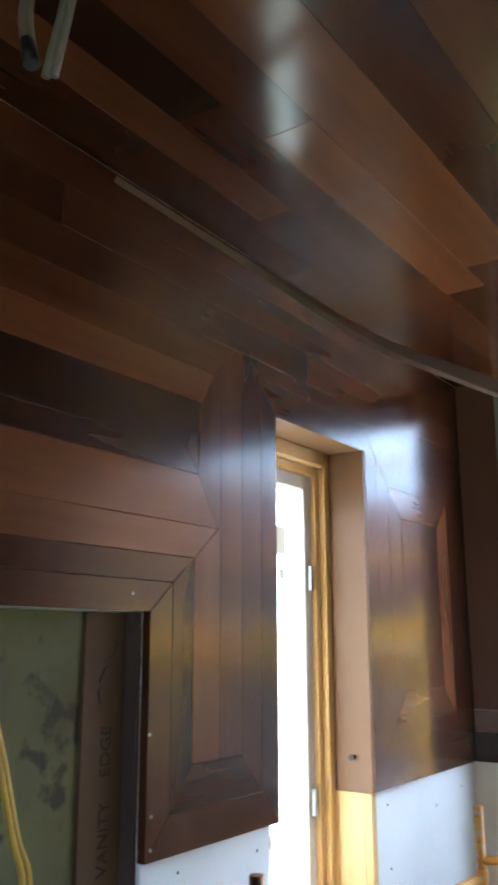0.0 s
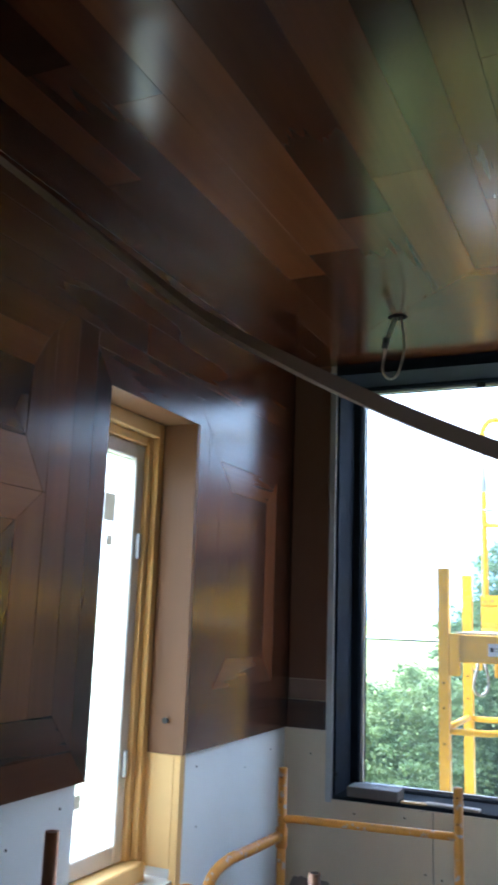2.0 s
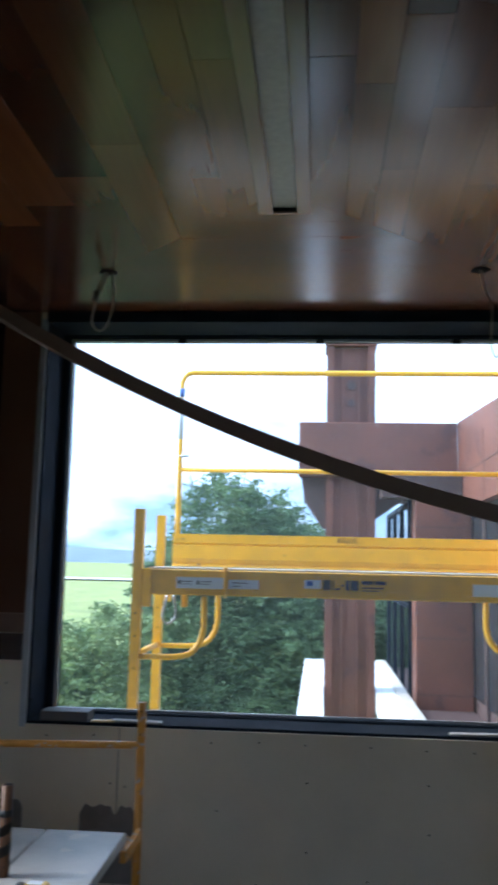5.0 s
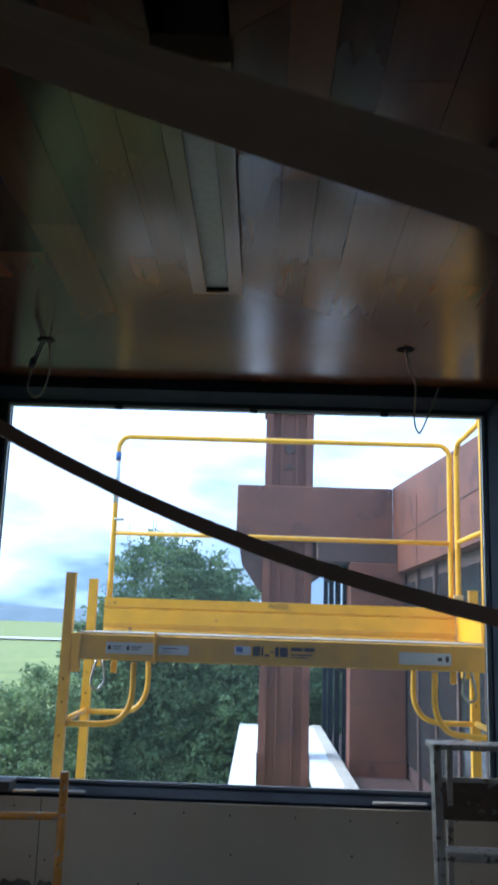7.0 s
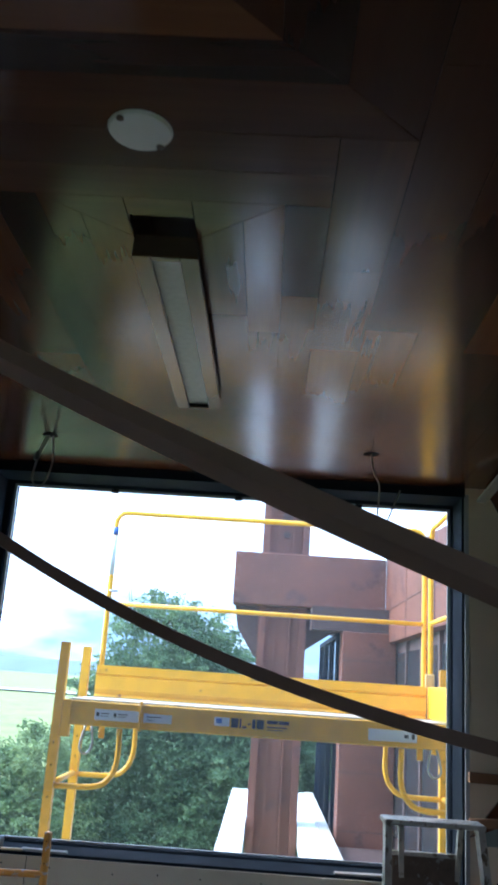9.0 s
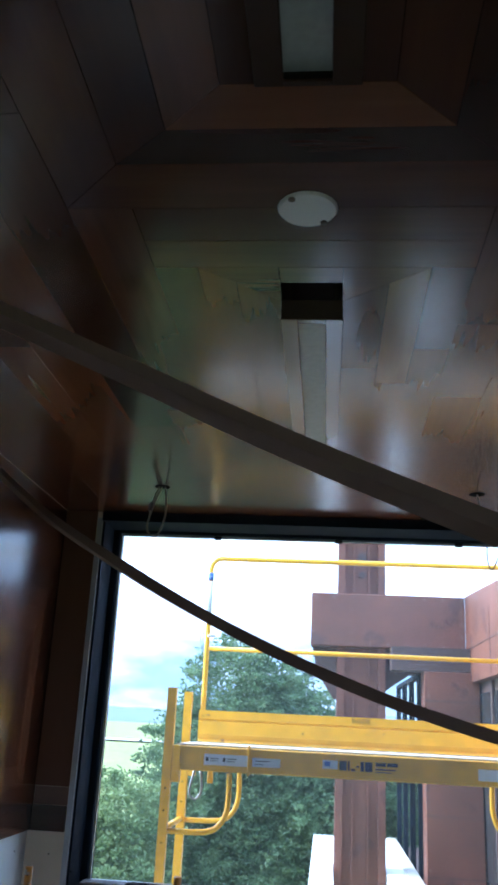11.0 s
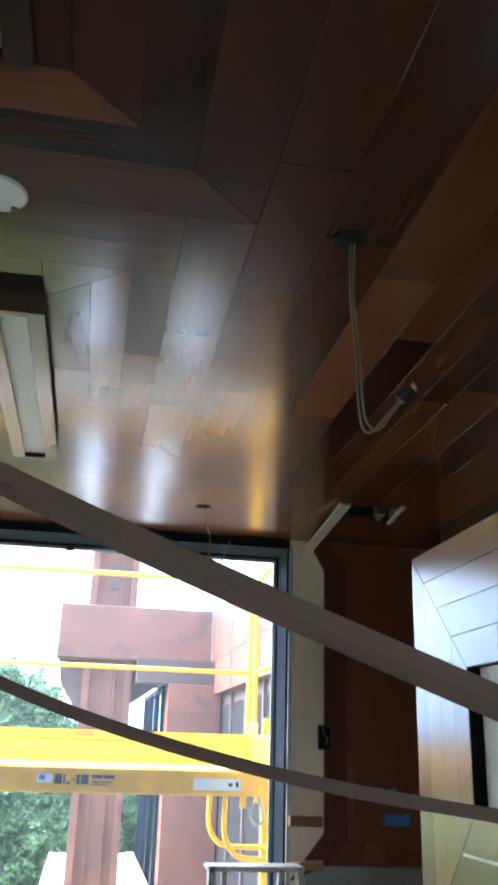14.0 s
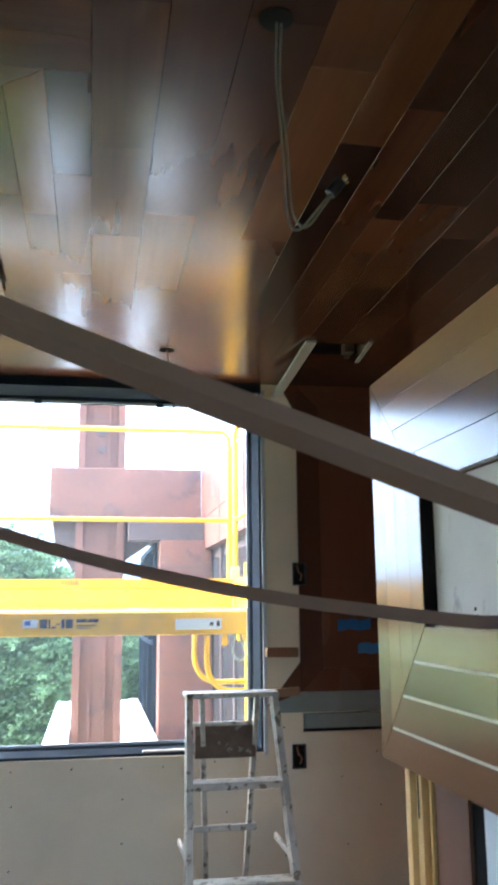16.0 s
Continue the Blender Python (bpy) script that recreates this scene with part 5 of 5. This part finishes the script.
part("peg", tube([(GL, GY2 - 0.01, 2.0), (GL + 0.05, GY2 - 0.01, 2.0)], 0.007, 8), STEEL, sc)
ER = [(GR + 0.03, GY2 - 0.03, 1.43), (GR + 0.03, GY2 - 0.03, 2.30), (GR + 0.03, GY2 - 0.04, 2.40), (GR + 0.03, GY2 - 0.09, 2.447), (GR + 0.03, GY2 - 0.25, 2.447), (GR + 0.03, NYY + 0.06, 2.447), (GR + 0.03, NYY, 2.40), (GR + 0.03, NYY, 1.43)]
part("end_rail", tube(ER, 0.0145, 12, True), YELLOW, sc)
part("end_mid_rail", tube([(GR + 0.03, GY2 - 0.03, 1.93), (GR + 0.03, NYY, 1.93)], 0.0125, 10), YELLOW, sc)
toe = bmesh.new()
TS = [(0.0, 1.43), (0.012, 1.445), (0.0, 1.47), (0.0, 1.535), (0.010, 1.543), (0.0, 1.551), (0.0, 1.594), (0.010, 1.594), (0.010, 1.551), (0.018, 1.543), (0.010, 1.535), (0.010, 1.47), (0.022, 1.445), (0.010, 1.43)]
ra, rb = [[toe.verts.new((x, FY - 0.045 + a, z)) for a, z in TS] for x in (SL + 0.07, SR - 0.1)]
for k in range(len(TS)):
    toe.faces.new((ra[k], ra[(k + 1) % len(TS)], rb[(k + 1) % len(TS)], rb[k]))
toe.faces.new(ra)
toe.faces.new(rb[::-1])
bmesh.ops.recalc_face_normals(toe, faces=toe.faces)
toe_board = part("toe_board", toe, YELLOW, sc, "yellow pressed steel toe board")
part("toe_board", boxed(SR - 0.09, SR - 0.075, NYY + 0.02, FY - 0.05, 1.43, 1.592, bevel=0.003), YELLOW, sc)
part("toe_clip", boxed(SR - 0.11, SR - 0.06, FY - 0.06, FY - 0.046, 1.59, 1.66, bevel=0.003), PINE_X, sc)
FACE = Matrix(((1, 0, 0, 0), (0, 0, -1, 0), (0, 1, 0, 0), (0, 0, 0, 1)))
lettering("INSIDE", 0.034, Matrix.Translation((0.155, FY - 0.0456, 1.573)) @ FACE, INK, sc)
NB = NYY - 0.0155
for x0, x1, z0, z1, mat in ((-0.57, -0.35, 1.335, 1.385, PAPER), (-0.335, -0.2, 1.338, 1.378, PAPER), (0.735, 0.965, 1.33, 1.382, PAPER), (0.003, 0.075, 1.347, 1.385, PAPER), (0.012, 0.04, 1.358, 1.38, BLUEINK),
                            (-0.562, -0.548, 1.352, 1.37, INK), (-0.54, -0.50, 1.364, 1.368, INK), (-0.54, -0.505, 1.353, 1.356, INK), (-0.478, -0.466, 1.352, 1.37, INK), (-0.458, -0.41, 1.364, 1.368, INK), (-0.458, -0.42, 1.353, 1.356, INK), (-0.32, -0.25, 1.362, 1.366, INK), (-0.32, -0.28, 1.348, 1.351, INK), (0.905, 0.925, 1.348, 1.364, INK), (0.94, 0.955, 1.345, 1.37, INK),
                            (0.084, 0.118, 1.343, 1.386, INK), (0.124, 0.132, 1.343, 1.386, INK), (0.138, 0.158, 1.343, 1.352, INK), (0.163, 0.178, 1.36, 1.366, INK), (0.184, 0.2, 1.343, 1.386, INK), (0.205, 0.24, 1.343, 1.386, INK),
                            (0.255, 0.305, 1.37, 1.386, INK), (0.31, 0.36, 1.37, 1.386, INK), (0.255, 0.35, 1.352, 1.358, INK), (0.255, 0.33, 1.341, 1.345, INK)):
    d = 0.0012 if mat in (INK, BLUEINK) else 0.0006
    part("sticker", boxed(x0, x1, NB - d, NB, z0, z1), mat, sc)

# ---------------------------------------------------------------- weathering-steel wing of the building
wing = thing("building_wing", (1.0, 9.6, -3.2), "weathering-steel clad wing with column, parapet and walkway", "building")
part("column", boxed(0.13, 0.21, 9.72, 10.15, -3.2, 3.85), CORTEN, wing, "rusty steel column with wide flanges")
part("flange", boxed(0.58, 0.66, 9.72, 10.15, -3.2, 3.85), CORTEN, wing)
part("web", boxed(0.21, 0.58, 9.80, 9.84, -3.2, 3.84), CORTEN, wing)
part("cap", boxed(0.11, 0.68, 9.70, 10.17, 3.85, 3.875), CORTEN, wing)
part("rib", boxed(0.30, 0.325, 9.76, 9.80, -3.2, 3.84), CORTEN, wing)
part("rib", boxed(0.465, 0.49, 9.76, 9.80, -3.2, 3.84), CORTEN, wing)
for z, r in ((3.42, 0.055), (3.22, 0.04)):
    part("bolt_plate", disc(bmesh.new(), (0.40, 9.80, z), r, -0.02, 1, 16), CORTEN_DARK, wing)
box_beam = part("parapet_box", boxed(-0.165, 1.52, 9.63, 9.95, 2.40, 2.98, bevel=0.01), CORTEN, wing, "riveted weathering-steel box beam")
for k in range(9):
    for z in (2.44, 2.94):
        part("rivet", disc(bmesh.new(), (-0.12 + 0.2 * k, 9.63, z), 0.0075, -0.006, 1, 8), RIVET, box_beam)
for z in (2.55, 2.67, 2.8):
    for x in (-0.13, 0.28, 1.48):
        part("rivet", disc(bmesh.new(), (x, 9.63, z), 0.0075, -0.006, 1, 8), RIVET, box_beam)
bm = bmesh.new()
hv = [bm.verts.new(p) for p in ((-0.14, 9.86, 2.398), (1.5, 9.86, 2.398), (1.5, 9.86, 2.1), (0.95, 9.86, 2.15), (0.66, 9.86, 1.95), (0.10, 9.86, 1.85), (-0.10, 9.86, 2.15))]
hf = bm.faces.new(hv)
g = bmesh.ops.extrude_face_region(bm, geom=[hf])
bmesh.ops.translate(bm, verts=[v for v in g["geom"] if isinstance(v, bmesh.types.BMVert)], vec=(0, 0.34, 0))
bmesh.ops.recalc_face_normals(bm, faces=bm.faces)
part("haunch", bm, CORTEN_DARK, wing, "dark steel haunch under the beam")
bm = bmesh.new()
fv = [[bm.verts.new((x, y, z)) for y, z in ((9.63, 2.985), (4.4, 2.66), (4.4, 2.06), (9.63, 2.06))] for x in (1.52, 1.78)]
bm.faces.new(fv[0])
bm.faces.new(fv[1][::-1])
for k in range(4):
    bm.faces.new((fv[0][k], fv[1][k], fv[1][(k + 1) % 4], fv[0][(k + 1) % 4]))
bmesh.ops.recalc_face_normals(bm, faces=bm.faces)
fascia = part("fascia", bm, CORTEN, wing, "weathering-steel parapet running towards the window")
for y in (5.4, 6.8, 8.2):
    part("joint", boxed(1.515, 1.521, y, y + 0.012, 2.07, 2.7), CORTEN_DARK, fascia)
part("joint", boxed(1.515, 1.521, 4.5, 9.6, 2.40, 2.41), CORTEN_DARK, fascia)
pier = part("pier", boxed(1.03, 1.60, 9.30, 9.6, -3.2, 2.15, bevel=0.008), CORTEN, wing, "weathering-steel clad pier")
for z in (0.2, 0.75, 1.3, 1.85):
    part("joint", boxed(1.03, 1.60, 9.297, 9.301, z, z + 0.01), CORTEN_DARK, pier)
    for x in (1.07, 1.3, 1.55):
        part("rivet", disc(bmesh.new(), (x, 9.30, z + 0.06), 0.0065, -0.005, 1, 8), RIVET, pier)
part("soffit", boxed(0.70, 1.515, 9.32, 9.62, 2.155, 2.395), CORTEN_DARK, wing, "block coloured dark for the shade under the beam")
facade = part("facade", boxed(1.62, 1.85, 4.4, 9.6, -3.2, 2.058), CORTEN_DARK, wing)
for k in range(6):
    y = 4.55 + 0.82 * k
    part("pane", boxed(1.605, 1.62, y, y + 0.74, 0.2, 1.95), DARKGLASS, facade, "dark glazing pane")
    part("mullion", boxed(1.585, 1.62, y - 0.07, y - 0.01, -0.2, 2.05), CORTEN_DARK, facade)
part("walkway", box(box(boxed(-0.115, 0.12, 5.6, 12.8, -0.05, 0.15), 0.67, 0.87, 5.6, 12.8, -0.05, 0.15), 0.12, 0.67, 10.2, 12.8, -0.05, 0.15), MEMBRANE, wing, "white membrane walkway")
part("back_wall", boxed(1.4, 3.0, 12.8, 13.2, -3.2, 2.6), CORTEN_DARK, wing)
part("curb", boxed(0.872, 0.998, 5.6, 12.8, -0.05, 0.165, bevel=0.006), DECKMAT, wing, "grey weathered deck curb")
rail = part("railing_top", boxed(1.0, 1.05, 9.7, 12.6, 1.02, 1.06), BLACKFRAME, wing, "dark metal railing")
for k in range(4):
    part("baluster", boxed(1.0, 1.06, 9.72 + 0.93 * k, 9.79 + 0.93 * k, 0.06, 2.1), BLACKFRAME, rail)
# Dark strip in place of the shading beside the walkway.
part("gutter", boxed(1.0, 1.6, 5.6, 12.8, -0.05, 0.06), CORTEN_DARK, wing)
part("railing_top", boxed(1.0, 1.06, 9.7, 12.6, 2.1, 2.154), BLACKFRAME, wing)

# ---------------------------------------------------------------- land
bm = bmesh.new()
G, GROUND = 26, -3.2
gx = [math.copysign(abs(k / (G / 2)) ** 3, k) * 2600 for k in range(-G // 2, G // 2 + 1)]
gy = [-40 + (k / G) ** 3 * 3000 for k in range(G + 1)]
grid = [[bm.verts.new((x, y, GROUND + (0.0 if abs(x) + abs(y) < 60 else 0.4 * noise.noise((x * 0.01, y * 0.01, 0))))) for x in gx] for y in gy]
for r, s in zip(grid, grid[1:]):
    for a, b, c, d in zip(r, r[1:], s[1:], s):
        bm.faces.new((a, b, c, d)).smooth = True
whole("ground", bm, GRASS, "yellow-green meadow reaching to the horizon", "ground", kind="structure")
bm = bmesh.new()
rd = [[bm.verts.new((x, 190 + 0.02 * x + w, GROUND + 0.42)) for w in (0, 16)] for x in range(-600, 601, 100)]
for r, s in zip(rd, rd[1:]):
    bm.faces.new((r[0], s[0], s[1], r[1]))
whole("road", bm, ROADMAT, "pale gravel road across the meadow", "road", kind="structure")
bm = bmesh.new()
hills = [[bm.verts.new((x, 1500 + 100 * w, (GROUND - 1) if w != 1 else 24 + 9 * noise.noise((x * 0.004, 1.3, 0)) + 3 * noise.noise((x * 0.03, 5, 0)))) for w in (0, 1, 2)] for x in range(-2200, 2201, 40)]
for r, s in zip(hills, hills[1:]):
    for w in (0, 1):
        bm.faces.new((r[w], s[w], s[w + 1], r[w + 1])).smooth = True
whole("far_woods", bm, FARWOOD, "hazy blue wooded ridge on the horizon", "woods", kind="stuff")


def leaf_cloud(lobes, count, size, seed):
    """Small folded leaves strewn in clumps through round lobes (centre, radius)."""
    r, verts, faces = random.Random(seed), [], []
    vol = [q[1] ** 2 for q in lobes]
    sprays = []
    for _ in range(count // 160):
        (cx, cy, cz), R = r.choices(lobes, vol)[0]
        d = Vector((r.gauss(0, 1), r.gauss(0, 1) - 0.4, r.gauss(0, 0.9) + 0.25)).normalized()
        o = Vector((cx, cy, cz)) + d * R * r.uniform(0.45, 0.8)
        sprays.append((o, d, R * r.uniform(0.3, 0.62), r.uniform(0.05, 0.11)))
    for i in range(count):
        if i % 5 < 3:
            o, d, length, wide = r.choice(sprays)
            k = r.random()
            c = o + d * length * k - Vector((0, 0, 0.35 * length * k * k))
            w = wide * (1.15 - k)
            c += Vector((r.gauss(0, w * 1.3), r.gauss(0, w * 1.3), r.gauss(0, w * 0.55)))
        else:
            (cx, cy, cz), R = r.choices(lobes, vol)[0]
            d = Vector((r.gauss(0, 1), r.gauss(0, 1), r.gauss(0, 1))).normalized()
            c = Vector((cx, cy, cz)) + d * R * (0.45 + 0.6 * r.random()) * (1 + 0.3 * noise.noise(d * 3.1 + Vector((cx, cy, cz))))
        a = Vector((r.gauss(0, 1), r.gauss(0, 1), r.gauss(0, 0.6) - 0.3)).normalized()
        b = a.cross(Vector((r.gauss(0, 1), r.gauss(0, 1), r.gauss(0, 1)))).normalized()
        s = size * r.uniform(0.6, 1.3)
        k = len(verts)
        nrm = a.cross(b) * s * 0.18
        verts += [c, c + a * s * 0.5 + b * s * 0.3 + nrm, c + a * s, c + a * s * 0.5 - b * s * 0.3 + nrm]
        faces += [(k, k + 1, k + 2), (k, k + 2, k + 3)]
    me = bpy.data.meshes.new("crown")
    me.from_pydata(verts, [], faces)
    return me


def tree(at, height, lobes, count, size, seed, mat, label, twigs=0):
    ob = thing("tree", at, label, "tree", "trees outside")
    r = random.Random(seed)
    bm = bmesh.new()
    base, top = Vector(at), Vector((at[0] + 0.2, at[1], at[2] + height * 0.85))
    for k in range(6):
        a, b = base.lerp(top, k / 6), base.lerp(top, (k + 1) / 6)
        sweep(bm, [a, b], round_shape(0.16 * (1 - k / 7), 8), up=(0, 1, 0))
    part("trunk", bm, BARK, ob)
    for k, (c, R) in enumerate(lobes):
        a = base.lerp(top, 0.35 + 0.5 * r.random())
        mid = a.lerp(Vector(c), 0.5) + Vector((0, 0, -0.15))
        part("limb", tube([a, mid, c], 0.035, 6, True), BARK, ob)
    for k in range(twigs):
        c, R = lobes[k % 3]
        p = Vector(c) + Vector((r.uniform(-R, R) * 0.7, r.uniform(-0.3, 0.3), R * 0.7))
        part("twig", tube([p, p + Vector((r.uniform(-0.1, 0.1), 0, r.uniform(0.3, 0.55)))], 0.006, 5), BARK, ob)
    me = leaf_cloud(lobes, count, size, seed)
    me.materials.append(mat)
    cr = new("crown", me)
    cr.parent = ob
    cr.matrix_parent_inverse = Matrix.Translation(-Vector(at))
    return ob


tree((-1.1, 14.6, GROUND), 6.0, [((-1.45, 14.2, 2.0), 0.85), ((-0.75, 14.4, 1.75), 0.85), ((-0.2, 14.3, 1.2), 0.9), ((-2.1, 14.3, 1.15), 0.75), ((-1.3, 14.0, 0.9), 1.1), ((-0.3, 14.0, 0.1), 1.1), ((-1.9, 14.0, 0.0), 1.1), ((-1.0, 13.8, -0.8), 1.2), ((0.6, 14.2, 0.3), 1.0), ((0.3, 14.0, -1.1), 1.2), ((-2.2, 13.9, -1.3), 1.1), ((1.4, 14.6, 0.4), 0.9), ((-0.6, 13.8, -2.2), 1.2), ((1.5, 15.0, -1.0), 1.1)],
     230000, 0.064, 5, LEAF, "broad leafy green tree outside the window", twigs=16)
tree((-3.2, 12.6, GROUND), 3.6, [((-3.3, 12.5, 0.0), 0.62), ((-2.7, 12.5, 0.25), 0.6), ((-3.7, 12.6, -0.7), 0.8), ((-2.7, 12.4, -0.8), 0.9), ((-3.4, 12.4, -1.5), 1.0), ((-2.4, 12.4, -1.8), 1.0)],
     66000, 0.06, 8, LEAF_LIGHT, "lower light green shrub beside the tree")
